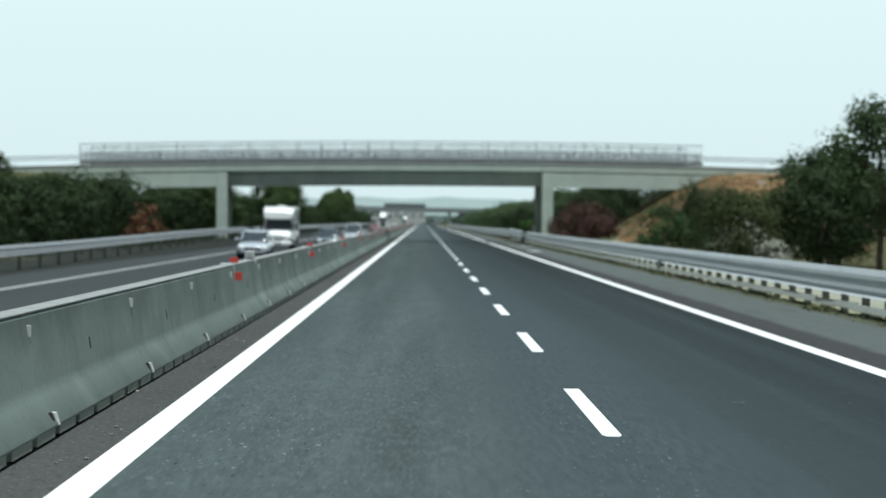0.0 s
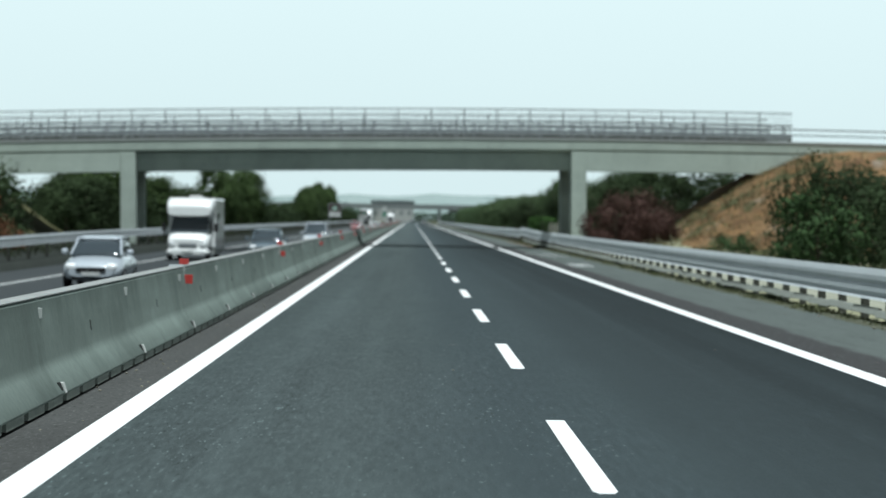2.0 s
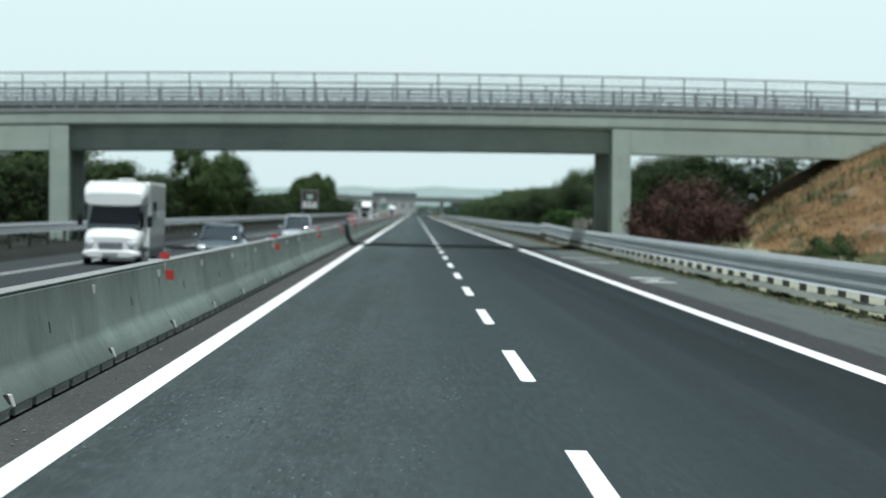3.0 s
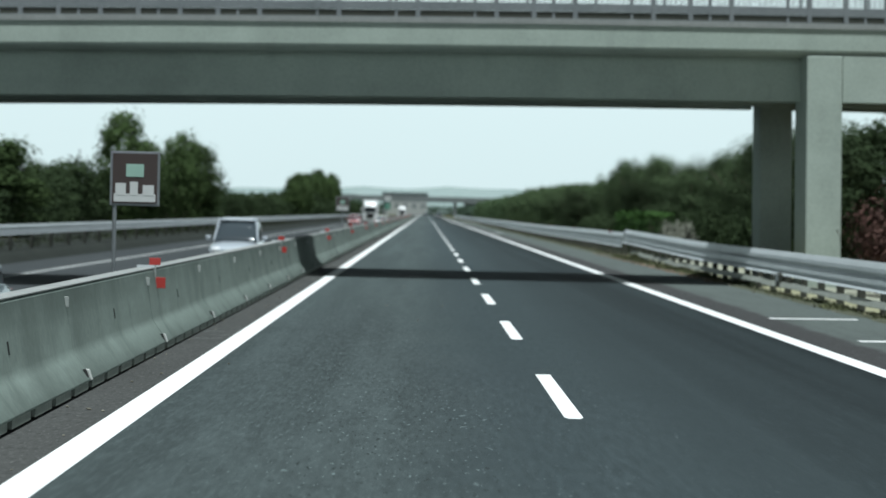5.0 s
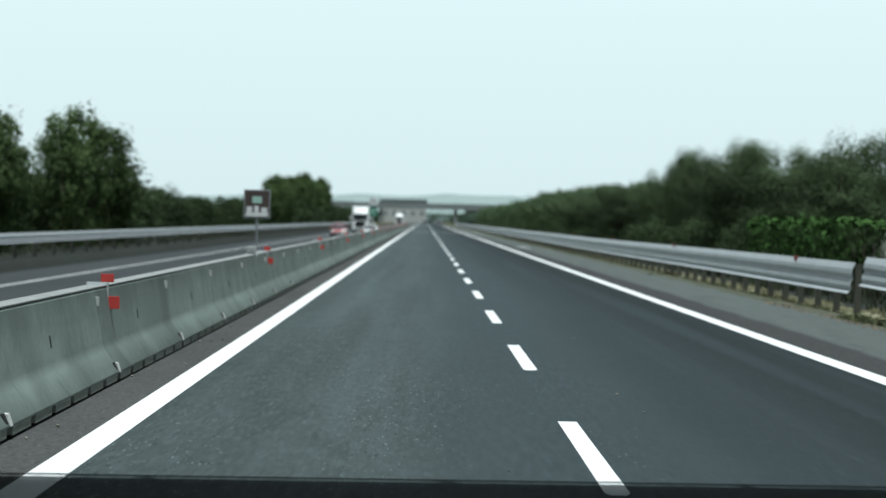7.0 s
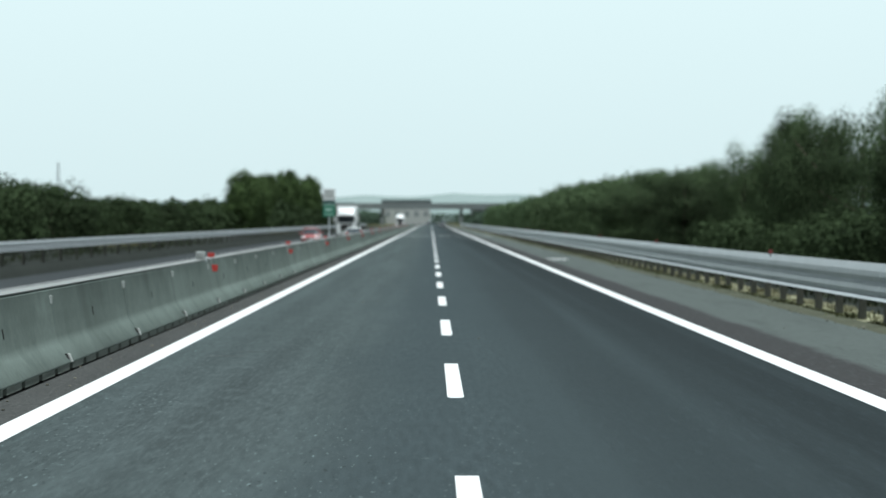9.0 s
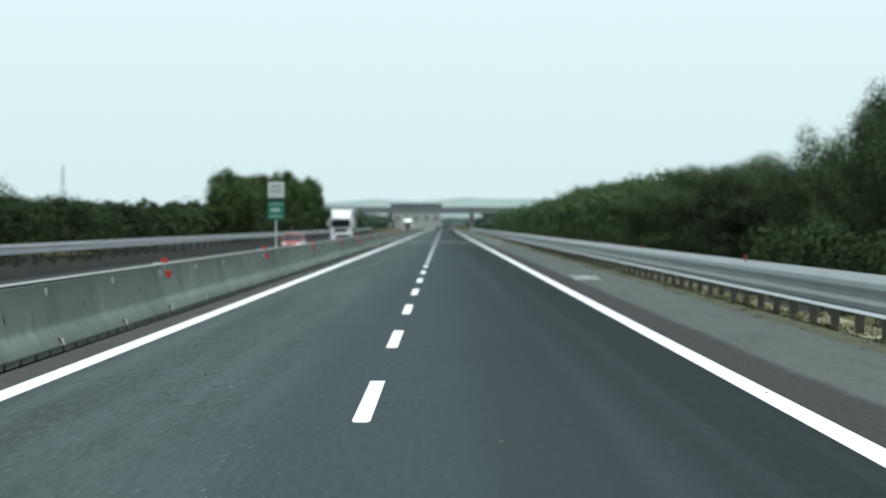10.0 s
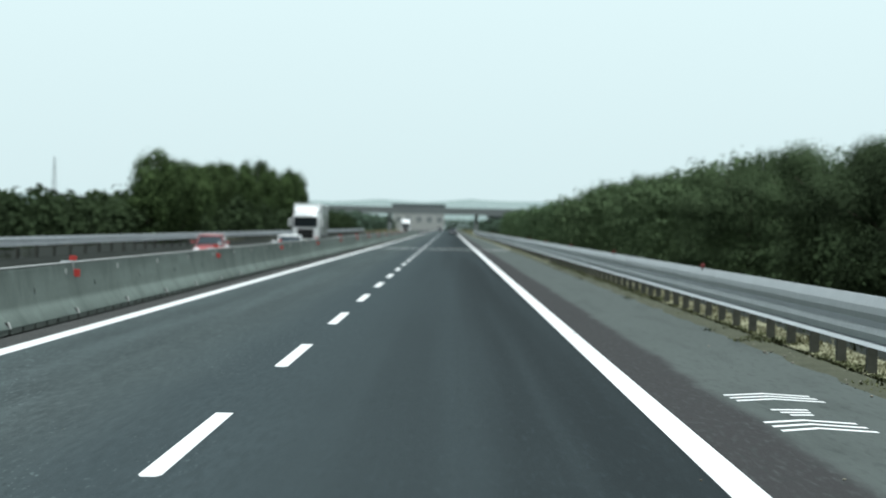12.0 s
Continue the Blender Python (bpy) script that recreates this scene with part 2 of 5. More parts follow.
def leaf_mat(*args, tone=0.3, **more):
    """Leaves whose tone differs from tree to tree and from clump to clump."""
    m = mat(*args, **more)
    n, l = m.node_tree.nodes, m.node_tree.links
    b = n["Principled BSDF"]
    base = b.inputs["Base Color"].links[0].from_socket
    hsv, info, mr = n.new("ShaderNodeHueSaturation"), n.new("ShaderNodeObjectInfo"), n.new("ShaderNodeMapRange")
    mr.inputs[3].default_value, mr.inputs[4].default_value = 1 - tone, 1 + tone
    l.new(info.outputs["Random"], mr.inputs[0])
    l.new(mr.outputs[0], hsv.inputs["Value"])
    l.new(base, hsv.inputs["Color"])
    dark = node_mix(n, l, patches(n, l, 1.0, (0.45, 0.45, 0.3), 0.48, 0.62, 3, 0.45), hsv.outputs[0], shade(args[1], 0.45))
    l.new(dark, b.inputs["Base Color"])
    # light passes through the leaves
    thin, mix = n.new("ShaderNodeBsdfTranslucent"), n.new("ShaderNodeMixShader")
    mix.inputs[0].default_value = 0.35
    l.new(dark, thin.inputs["Color"])
    l.new(b.outputs[0], mix.inputs[1])
    l.new(thin.outputs[0], mix.inputs[2])
    l.new(mix.outputs[0], n["Material Output"].inputs["Surface"])
    return m


ASPHALT = road_mat("asphalt", (0.0510, 0.0640, 0.0645), (0.0265, 0.0350, 0.0375), -1.25)
EDGE_ASPHALT = grit_mat("edge_asphalt", (0.056, 0.0575, 0.0555))
SHOULDER = shoulder_mat("shoulder_asphalt", (0.078, 0.090, 0.085))
OPPOSITE = mat("far_asphalt", (0.032, 0.037, 0.040), (0.055, 0.060, 0.062), 0.8, 0, 30, 0.3, 0.3, (1, 0.1, 1))
PAINT = mat("road_paint", (0.70, 0.71, 0.70), (0.84, 0.85, 0.84), 0.6, 0, 30, 2.0, 0.15)
CONCRETE = concrete_mat("barrier_concrete", (0.156, 0.189, 0.170), 0.11, runs=0.26)
TOP_CONCRETE = mat("pale_concrete", (0.21, 0.22, 0.215), (0.31, 0.32, 0.31), 0.85, 0, 12, 1.5, 0.2)
FOOT = mat("barrier_foot", (0.225, 0.255, 0.225), (0.33, 0.36, 0.325), 0.9, 0, 14, 2, 0.3)
BRIDGE = concrete_mat("bridge_concrete", (0.355, 0.405, 0.36), 0.03, 0.4)
STEEL = mat("galvanised_steel", (0.44, 0.475, 0.49), (0.57, 0.605, 0.62), 0.5, 0.12, 10, 0.8, 0.03)
OLD_STEEL = mat("dull_steel", (0.29, 0.315, 0.33), (0.42, 0.445, 0.46), 0.5, 0.3, 10, 0.8, 0.05)
LOW_STEEL = mat("weathered_rail", (0.30, 0.32, 0.285), (0.46, 0.48, 0.43), 0.7, 0.1, 9, 1.5, 0.1)
LINE_WORN = mat("worn_paint", (0.22, 0.23, 0.23), (0.42, 0.43, 0.42), 0.7, 0, 20, 0.7, 0.1)
POST = mat("weathered_steel_post", (0.040, 0.043, 0.036), (0.085, 0.086, 0.072), 0.6, 0.5, 12, 2, 0.1)
RAIL_GREY = mat("fence_steel", (0.17, 0.185, 0.195), (0.27, 0.285, 0.295), 0.55, 0.5, 10, 1, 0.05)
GROUND = mat("dry_ground", (0.040, 0.046, 0.020), (0.105, 0.095, 0.048), 0.95, 0, 3, 0.12, 0.6)
DRY = mat("dry_grass", (0.14, 0.138, 0.085), (0.26, 0.252, 0.165), 0.9, 0, 6, 0.8, 0, island=0.35)
BROWN_GRASS = mat("brown_grass", (0.11, 0.075, 0.035), (0.25, 0.18, 0.09), 0.95, 0, 6, 0.5, 0, island=0.4)
DARK_WEED = mat("dark_weeds", (0.022, 0.030, 0.018), (0.044, 0.052, 0.030), 0.9, 0, 6, 0.8, 0, island=0.4)
WEED = mat("green_weeds", (0.060, 0.074, 0.034), (0.15, 0.158, 0.085), 0.9, 0, 6, 0.8, 0, island=0.4)
LOW_WEED = mat("low_weeds", (0.050, 0.060, 0.028), (0.125, 0.130, 0.070), 0.9, 0, 6, 0.8, 0, island=0.4)
EARTH = earth_mat("orange_earth", (0.17, 0.108, 0.056))
LEAF = leaf_mat("dark_leaves", (0.031, 0.048, 0.023), (0.056, 0.081, 0.037), 0.95, 0, 3, 0.25, 0, island=0.13)
LEAF_OLIVE = leaf_mat("olive_leaves", (0.045, 0.066, 0.034), (0.088, 0.126, 0.060), 0.95, 0, 1.2, 0.22, 0, island=0.10, tone=0.42)
LEAF_MID = leaf_mat("mid_leaves", (0.045, 0.073, 0.028), (0.094, 0.136, 0.052), 0.95, 0, 1.2, 0.25, 0, island=0.15)
LEAF_GREEN = mat("fresh_leaves", (0.018, 0.038, 0.013), (0.042, 0.074, 0.026), 0.75, 0, 3, 0.4, 0, island=0.4)
LEAF_BUSH = leaf_mat("olive_bush_leaves", (0.044, 0.058, 0.024), (0.086, 0.104, 0.044), 0.95, 0, 1.2, 0.25, 0, island=0.15)
LEAF_RED = mat("russet_leaves", (0.040, 0.021, 0.017), (0.078, 0.044, 0.036), 0.8, 0, 3, 0.5, 0, island=0.4)
LEAF_PALE = mat("pale_leaves", (0.125, 0.132, 0.104), (0.225, 0.230, 0.186), 0.85, 0, 3, 0.5, 0, island=0.3)
LEAF_DRY = mat("rusty_leaves", (0.075, 0.034, 0.018), (0.13, 0.065, 0.034), 0.8, 0, 3, 0.5, 0, island=0.4)
DRY_BANK = mat("dry_verge", (0.165, 0.165, 0.100), (0.31, 0.305, 0.205), 0.95, 0, 5, 0.5, 0.6)
CHIP = mat("pale_mortar", (0.36, 0.37, 0.355), (0.55, 0.56, 0.54), 0.85, 0, 20, 3, 0.2)
LEAF_HEDGE = mat("hedge_leaves", (0.028, 0.066, 0.016), (0.062, 0.122, 0.032), 0.85, 0, 3, 0.5, 0, island=0.25)
LEAF_LIGHT = leaf_mat("light_green_leaves", (0.060, 0.095, 0.048), (0.105, 0.150, 0.075), 0.95, 0, 1.2, 0.22, 0, island=0.15)
# paler than the near leaves: distance haze is mixed into the colour
LEAF_HAZE_TINT = mat("distant_leaves", (0.055, 0.085, 0.060), (0.085, 0.120, 0.085), 0.9, 0, 1, 0.05, 0)
BARK = mat("bark", (0.05, 0.04, 0.03), (0.10, 0.085, 0.065), 0.95, 0, 12, 2, 0.6)
RED = plain("red_reflector", (0.38, 0.035, 0.028), 0.5)
DULL_RED = plain("dull_red_reflector", (0.16, 0.030, 0.028), 0.6)
WHITE = plain("white_reflector", (0.34, 0.36, 0.345), 0.5)
# near-black colour that stands for shade in gaps and slots
SLOT_SHADE = plain("dark_slot", (0.025, 0.026, 0.025), 0.9)
BLACK = plain("black_rubber", (0.02, 0.02, 0.02), 0.7)
# the ridge's colour is lightened to paint the haze over it
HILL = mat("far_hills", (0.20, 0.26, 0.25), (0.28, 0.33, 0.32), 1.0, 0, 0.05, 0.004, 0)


# ---- mesh helpers ----
def part(name, bm, material, parent=None, label=""):
    """Links a bmesh as one mesh object, under a thing or a part if one is given."""
    me = bpy.data.meshes.new(name)
    bm.to_mesh(me)
    bm.free()
    me.materials.append(material)
    ob = new(name, me)
    ob.parent = parent
    if label:
        ob["label"] = label
    return ob


def again(ob, parent, at=(0, 0, 0), turn=0.0):
    """One more object on the mesh of ob."""
    o = new(ob.name.split(".")[0], ob.data)
    o.parent = parent
    o.location = at
    o.rotation_euler = (0, 0, turn)
    if "label" in ob:
        o["label"] = ob["label"]
    return o


def empty(name, at=(0, 0, 0), turn=0.0):
    e = new(name)
    e.location = at
    e.rotation_euler = (0, 0, turn)
    return e


def add_box(bm, x0, x1, y0, y1, z0, z1, bevel=0.0):
    b = bmesh.ops.create_cube(bm, size=1, matrix=Matrix.Translation(((x0 + x1) / 2, (y0 + y1) / 2, (z0 + z1) / 2)) @ Matrix.Diagonal((x1 - x0, y1 - y0, z1 - z0, 1)))
    if bevel:
        es = list({e for v in b["verts"] for e in v.link_edges})
        bmesh.ops.bevel(bm, geom=es, offset=bevel, segments=2, affect="EDGES", profile=0.6)
    return bm


def box(x0, x1, y0, y1, z0, z1, bevel=0.0):
    return add_box(bmesh.new(), x0, x1, y0, y1, z0, z1, bevel)


def prism(profile, y0, y1, bm=None, close=True):
    """A profile of (x, z), drawn along y."""
    bm = bm or bmesh.new()
    a = [bm.verts.new((x, y0, z)) for x, z in profile]
    b = [bm.verts.new((x, y1, z)) for x, z in profile]
    k = len(profile)
    for i in range(k if close else k - 1):
        j = (i + 1) % k
        bm.faces.new((a[i], a[j], b[j], b[i]))
    if close:
        bm.faces.new(a[::-1])
        bm.faces.new(b)
    bmesh.ops.recalc_face_normals(bm, faces=bm.faces)
    return bm


def add_rod(bm, p, q, r0, r1=None, sides=8):
    p, q = Vector(p), Vector(q)
    d = q - p
    m = Matrix.Translation((p + q) / 2) @ d.to_track_quat("Z", "Y").to_matrix().to_4x4()
    bmesh.ops.create_cone(bm, cap_ends=True, segments=sides, radius1=r0, radius2=r0 if r1 is None else r1, depth=d.length, matrix=m)
    return bm


def sheet(name, xs, ys, height, material):
    """A ground sheet over a grid, with height(x, y)."""
    me = bpy.data.meshes.new(name)
    vs = [(x, y, height(x, y)) for y in ys for x in xs]
    w = len(xs)
    fs = [(j * w + i, j * w + i + 1, (j + 1) * w + i + 1, (j + 1) * w + i) for j in range(len(ys) - 1) for i in range(w - 1)]
    me.from_pydata(vs, [], fs)
    me.materials.append(material)
    for p in me.polygons:
        p.use_smooth = True
    return new(name, me)


# ---- ground and carriageways ----
def ramp(v, a, b):
    t = min(1.0, max(0.0, (v - a) / (b - a)))
    return t * t * (3 - 2 * t)


def opp_rail_base(y):
    return -0.40 + 0.36 * ramp(y, 70, 175)


def ground_height(x, y):
    """Verges beside the road, and the two banks that carry the overpass."""
    w = noise.noise((x * 0.13, y * 0.13, 0)) * 0.25
    if x > 6.9:
        z = -0.03 - 0.35 * ramp(x, 8.2, 14) + w * ramp(x, 8, 12)
        bank = 6.5 * ramp(x, 9.7, 24.2) * (1 - ramp(x, 75, 140)) * (1 - ramp(abs(y - 192.5), 5, 21))
    elif x < -5.0:
        z = -0.45 + (opp_rail_base(y) + 0.40) * ramp(-x, 16.3, 17.0) - 0.05 + w * ramp(-x, 17, 22)
        bank = 5.3 * ramp(-x, 21.5, 33) * (1 - ramp(-x, 70, 130)) * (1 - ramp(abs(y - 192.5), 5, 21))
    else:
        z, bank = -0.06, 0.0
    if bank > 0.05:
        z += bank + noise.noise((x * 0.4, y * 0.4, 3)) * 0.35 * min(1, bank)
    return z


xs = [-2500, -1200, -500, -200, -140, -115, -90, -65, -45] + [-40 + 0.9 * i for i in range(27)] + [-15.9, -15.5, -5.1, -5.0, -4.9, 6.7, 6.85, 6.98, 7.6, 8.4] + [9 + 0.9 * i for i in range(28)] + [36, 45, 60, 80, 100, 120, 145, 200, 500, 1200, 2500]
ys = [-1200, -300, -80, -40] + [0 + 12 * i for i in range(14)] + [168 + 1.5 * i for i in range(34)] + [222 + 12 * i for i in range(30)] + [620, 700, 850, 1050, 1400, 2000, 3500]
ground = tagged(sheet("ground", xs, ys, ground_height, GROUND), "dry brown verge ground with sparse grass", "ground", kind="structure")


def strip(name, x0, x1, z, material, y0=-120.0, y1=1900.0, thick=0.10):
    return part(name, box(x0, x1, y0, y1, z - thick, z), material)


tagged(strip("road", -3.88, 4.15, 0.0, ASPHALT), "dark grey asphalt carriageway with an older lighter strip", "road", kind="structure")
tagged(strip("road_edge", -5.6, -3.88, 0.0, EDGE_ASPHALT), "brownish gritty asphalt strip along the barrier", "road edge", kind="structure")
tagged(strip("hard_shoulder", 4.15, 6.90, 0.0, SHOULDER), "pale worn asphalt hard shoulder", "hard shoulder", kind="structure")
tagged(strip("opposite_road", -16.0, -5.6, -0.40, OPPOSITE), "grey asphalt carriageway of the other direction", "road", kind="structure")


def line(x, width, y0, y1, z=0.004):
    return box(x - width / 2, x + width / 2, y0, y1, z - 0.003, z)


tagged(part("edge_line_left", line(-3.75, 0.27, -120, 1900), PAINT), "solid white painted edge line", "road marking", kind="structure")
tagged(part("edge_line_right", line(4.035, 0.27, -120, 1900), PAINT), "solid white painted edge line", "road marking", kind="structure")
tagged(part("opposite_edge_line", line(-13.3, 0.28, -120, 1900, -0.396), LINE_WORN), "solid white painted edge line", "road marking", kind="structure")

DASH_Y, DASH_STEP, DASH_LEN = 18.70, 12.0, 5.25
dash_mesh = None
for k in range(-2, 90):
    if dash_mesh is None:
        bm = bmesh.new()
        w = 0.082
        vs = [bm.verts.new(p) for p in ((-w, 0.12, 0), (-w + 0.03, 0, 0), (w - 0.03, 0, 0), (w, 0.12, 0), (w, DASH_LEN, 0), (-w, DASH_LEN, 0))]
        f = bm.faces.new(vs)
        ext = bmesh.ops.extrude_face_region(bm, geom=[f])
        for v in ext["geom"]:
            if isinstance(v, bmesh.types.BMVert):
                v.co.z += 0.004
        bmesh.ops.recalc_face_normals(bm, faces=bm.faces)
        dash = part("lane_dash", bm, PAINT)
        dash_mesh = dash.data
    else:
        dash = new("lane_dash", dash_mesh)
    dash.location = (0, DASH_Y + DASH_STEP * k, 0.001)
    tagged(dash, "white painted lane dash on dark asphalt", "road marking", "lane dashes", "structure")


# ---- concrete barrier between the carriageways ----
STEP = 6.125
JOINT = 36.1
BAR_X = -4.77


def barrier_element():
    """One precast element: body, feet with drain gaps, slot, coupling plate."""
    thing = empty("concrete_barrier")
    L = STEP - 0.006
    half = [(0.378, 0.098), (0.378, 0.115), (0.238, 0.31), (0.212, 0.345), (0.193, 0.40), (0.105, 0.93), (0.085, 0.96)]
    prof = half + [(-x, z) for x, z in reversed(half)]
    bm = bmesh.new()
    n = 8
    for i in range(n):
        prism(prof, i * L / n, (i + 1) * L / n, bm)
    bmesh.ops.remove_doubles(bm, verts=bm.verts, dist=0.0005)
    inner = [f for f in bm.faces if abs(f.normal.y) > 0.9 and 0.01 < f.calc_center_median().y < L - 0.01]
    bmesh.ops.delete(bm, geom=inner, context="FACES")
    for v in bm.verts:
        if v.co.y < 0.01 or v.co.y > L - 0.01:
            v.co.x *= 0.998
    bm.normal_update()
    bmesh.ops.split_edges(bm, edges=[e for e in bm.edges if any(abs(f.normal.y) > 0.9 for f in e.link_faces) or all(v.co.z > 0.9 for v in e.verts)])
    for f in bm.faces:
        f.smooth = abs(f.normal.y) < 0.5 and 0.12 < f.calc_center_median().z < 0.9
    body = part("body", bm, CONCRETE, thing)
    part("cap", box(-0.1, 0.1, 0.012, L - 0.012, 0.957, 0.972, 0.005), TOP_CONCRETE, thing, "pale weathered top")
    # filler coloured dark in place of the shade between the feet
    part("base", box(-0.24, 0.24, 0.0, L, 0.0, 0.093), SLOT_SHADE, thing, "dark strip painted as shade under the body")
    foot = part("foot", box(-0.374, 0.374, 0.07, 0.88, 0.026, 0.101), FOOT, thing)
    for i in range(1, 6):
        again(foot, thing, (0, i * 1.015, 0))
    # no hole is cut: a dark plate on the face paints the slot's shade
    bm = box(0.0, 1.0, 2.99, 3.05, 0.525, 0.63)
    for v in bm.verts:
        v.co.x = 0.193 - (v.co.z - 0.40) * 0.166 + (0.003 if v.co.x > 0.5 else -0.02)
    part("drain_slot", bm, SLOT_SHADE, thing, "dark plate painted as the shade in a lifting slot")
    bm = box(0.325, 0.385, -0.05, 0.05, 0.10, 0.20, 0.006)
    for v in bm.verts:
        if v.co.z > 0.12:
            v.co.x -= 0.03
    part("coupling_plate", bm, CHIP, thing, "chipped pale steel coupling plate at the joint")
    # a dark block paints the shade of the pocket beside the plate
    bm = box(0.315, 0.372, -0.16, -0.055, 0.112, 0.205, 0.006)
    for v in bm.verts:
        if v.co.z > 0.14:
            v.co.x -= 0.035
    part("coupling_pocket", bm, SLOT_SHADE, thing, "dark block painted as the shade in the coupling pocket")
    bm = box(0.105, 0.155, -0.04, -0.02, 0.775, 0.875, 0.008)
    part("reflector", bm, WHITE, thing, "small white reflector plate")
    return thing


first = barrier_element()
first.location = (BAR_X, JOINT - 10 * STEP, 0)
tagged(first, "grey-green precast concrete barrier element with stained face", "barrier", "median barrier elements")
for k in range(-9, 125):
    j = random.uniform(-0.003, 0.003)
    copy_thing(first, pose(BAR_X + j, JOINT + k * STEP, 0, 0, 0, random.uniform(-0.02, 0.02)))


def median_marker(y):
    """Red and white marker plate clamped over the barrier's top."""
    thing = empty("marker_plate", (BAR_X, y, 0.97))
    part("bracket", box(-0.11, 0.11, -0.02, 0.02, 0.0, 0.03), STEEL, thing)
    part("upper_plate", box(0.04, 0.18, -0.006, 0.006, 0.03, 0.12, 0.005), RED, thing, "red reflective plate")
    part("lower_plate", box(0.085, 0.245, -0.006, 0.006, -0.255, -0.12, 0.005), RED, thing, "red reflective plate")
    part("arm", box(0.085, 0.125, -0.008, 0.008, -0.24, 0.03), WHITE, thing)
    return tagged(thing, "red reflective marker plates clamped on the concrete barrier", "marker", "barrier markers")


mk = median_marker(36.95)
for k in range(1, 26):
    copy_thing(mk, pose(BAR_X, 36.95 + 24.5 * k, 0.97))


def marker_box(y):
    """Pale box lamp clamped on the barrier's top."""
    thing = empty("marker_lamp", (BAR_X, y, 0.97))
    part("housing", box(-0.09, 0.09, -0.07, 0.07, 0.0, 0.16, 0.02), WHITE, thing)
    part("lens", box(-0.06, 0.06, -0.085, -0.07, 0.04, 0.13, 0.006), TOP_CONCRETE, thing, "dull pale lens")
    part("strap", box(-0.12, 0.12, -0.02, 0.02, -0.06, 0.0, 0.004), STEEL, thing)
    return tagged(thing, "pale box lamp strapped on the concrete barrier", "marker lamp", "barrier lamps")


lamp = marker_box(41.7)
for y in (230.0, 281.0):
    copy_thing(lamp, pose(BAR_X, y, 0.97))


# ---- steel guard rails ----
# the beam's section from the flared bottom lip to the top: two bulging faces, each under an upturned slope
WAVES = [(-0.050, 0.0), (-0.045, 0.006), (0.000, 0.042), (0.022, 0.054), (0.002, 0.125), (0.022, 0.200), (0.058, 0.244), (0.062, 0.252), (0.050, 0.264), (0.030, 0.320), (0.045, 0.392), (0.098, 0.492), (0.104, 0.5)]


def beam_mesh(length):
    """A ribbed beam of thin sheet, its ribs towards -x."""
    outer = [(x, z) for x, z in WAVES]
    back = [(x + 0.006, z) for x, z in reversed(WAVES)]
    bm = prism(outer + back, 0, length)
    return bm


def guard_rail(x, y0, y1, base, side, label, low_rail=False, post_w=0.07, up=0.0, steel=None, tall=1.0):
    """side = -1: the waves face -x."""
    thing = empty("guard_rail", (x, y0, 0))
    BEAM = 4.5
    first_beam = first_post = first_low = None
    y = y0
    while y < y1:
        z = base(y) + up
        dz = base(y + BEAM) + up - z
        if first_beam is None:
            bm = beam_mesh(BEAM + 0.05)
            if side > 0:
                for v in bm.verts:
                    v.co.x = -v.co.x
                bmesh.ops.reverse_faces(bm, faces=bm.faces)
            if tall != 1.0:
                for v in bm.verts:
                    v.co.z = 0.5 - (0.5 - v.co.z) * tall
            first_beam = part("beam", bm, steel or STEEL, thing)
            bm = box(-0.01, 0.12, -post_w / 2, post_w / 2, -0.5, 0.94) if side < 0 else box(-0.12, 0.01, -post_w / 2, post_w / 2, -0.5, 0.94)
            first_post = part("post", bm, POST, thing)
            b, p = first_beam, first_post
        else:
            b, p = again(first_beam, thing), again(first_post, thing)
        b.location = (random.uniform(-0.006, 0.006), y - y0, z + 0.47)
        b.rotation_euler = (math.atan2(dz, BEAM), 0, 0)
        p.location = (-side * 0.13, y - y0 + 0.1, z)
        if side < 0:
            q = again(first_post, thing, (-side * 0.13, y - y0 + 2.35, z))
            q.rotation_euler = (random.uniform(-0.02, 0.02), 0, 0)
        if low_rail and y < y1 - 6:
            for half in (0, 1):
                if first_low is None:
                    bm = box(-0.11, -0.03, 0, BEAM / 2 + 0.03, -0.065, 0.065, 0.012)
                    for v in bm.verts:
                        v.co.x += 0.04 * (v.co.z > 0)
                    lo = first_low = part("lower_rail", bm, LOW_STEEL, thing, "narrow weathered lower rail")
                else:
                    lo = again(first_low, thing)
                bent = 1.8 if 198 < y < 226 else 1.0
                lo.location = (random.uniform(-0.012, 0.012) * bent, y - y0 + half * BEAM / 2, z - up + 0.203 - 0.05 * (bent - 1) - 0.15 * near_rail_base(y) + random.uniform(-0.014, 0.014) * bent)
                lo.rotation_euler = (random.uniform(-0.008, 0.008) * bent, 0, random.uniform(-0.006, 0.006) * bent)
        y += BEAM
    return tagged(thing, label, "guard rail", kind="structure")


def near_rail_base(y):
    return 0.05 * ramp(y, 130, 200) + 0.20 * ramp(y, 195, 236)


def next_rail_base(y):
    return 0.02 + 0.07 * (1 - ramp(y, 235, 300))


guard_rail(7.14, 2.5, 227.0, near_rail_base, -1, "galvanised ribbed steel guard rail with a lower rail", True, 0.2, tall=1.11)
guard_rail(7.24, 229.3, 800.0, next_rail_base, -1, "galvanised ribbed steel guard rail on dark posts", post_w=0.13, tall=1.24)
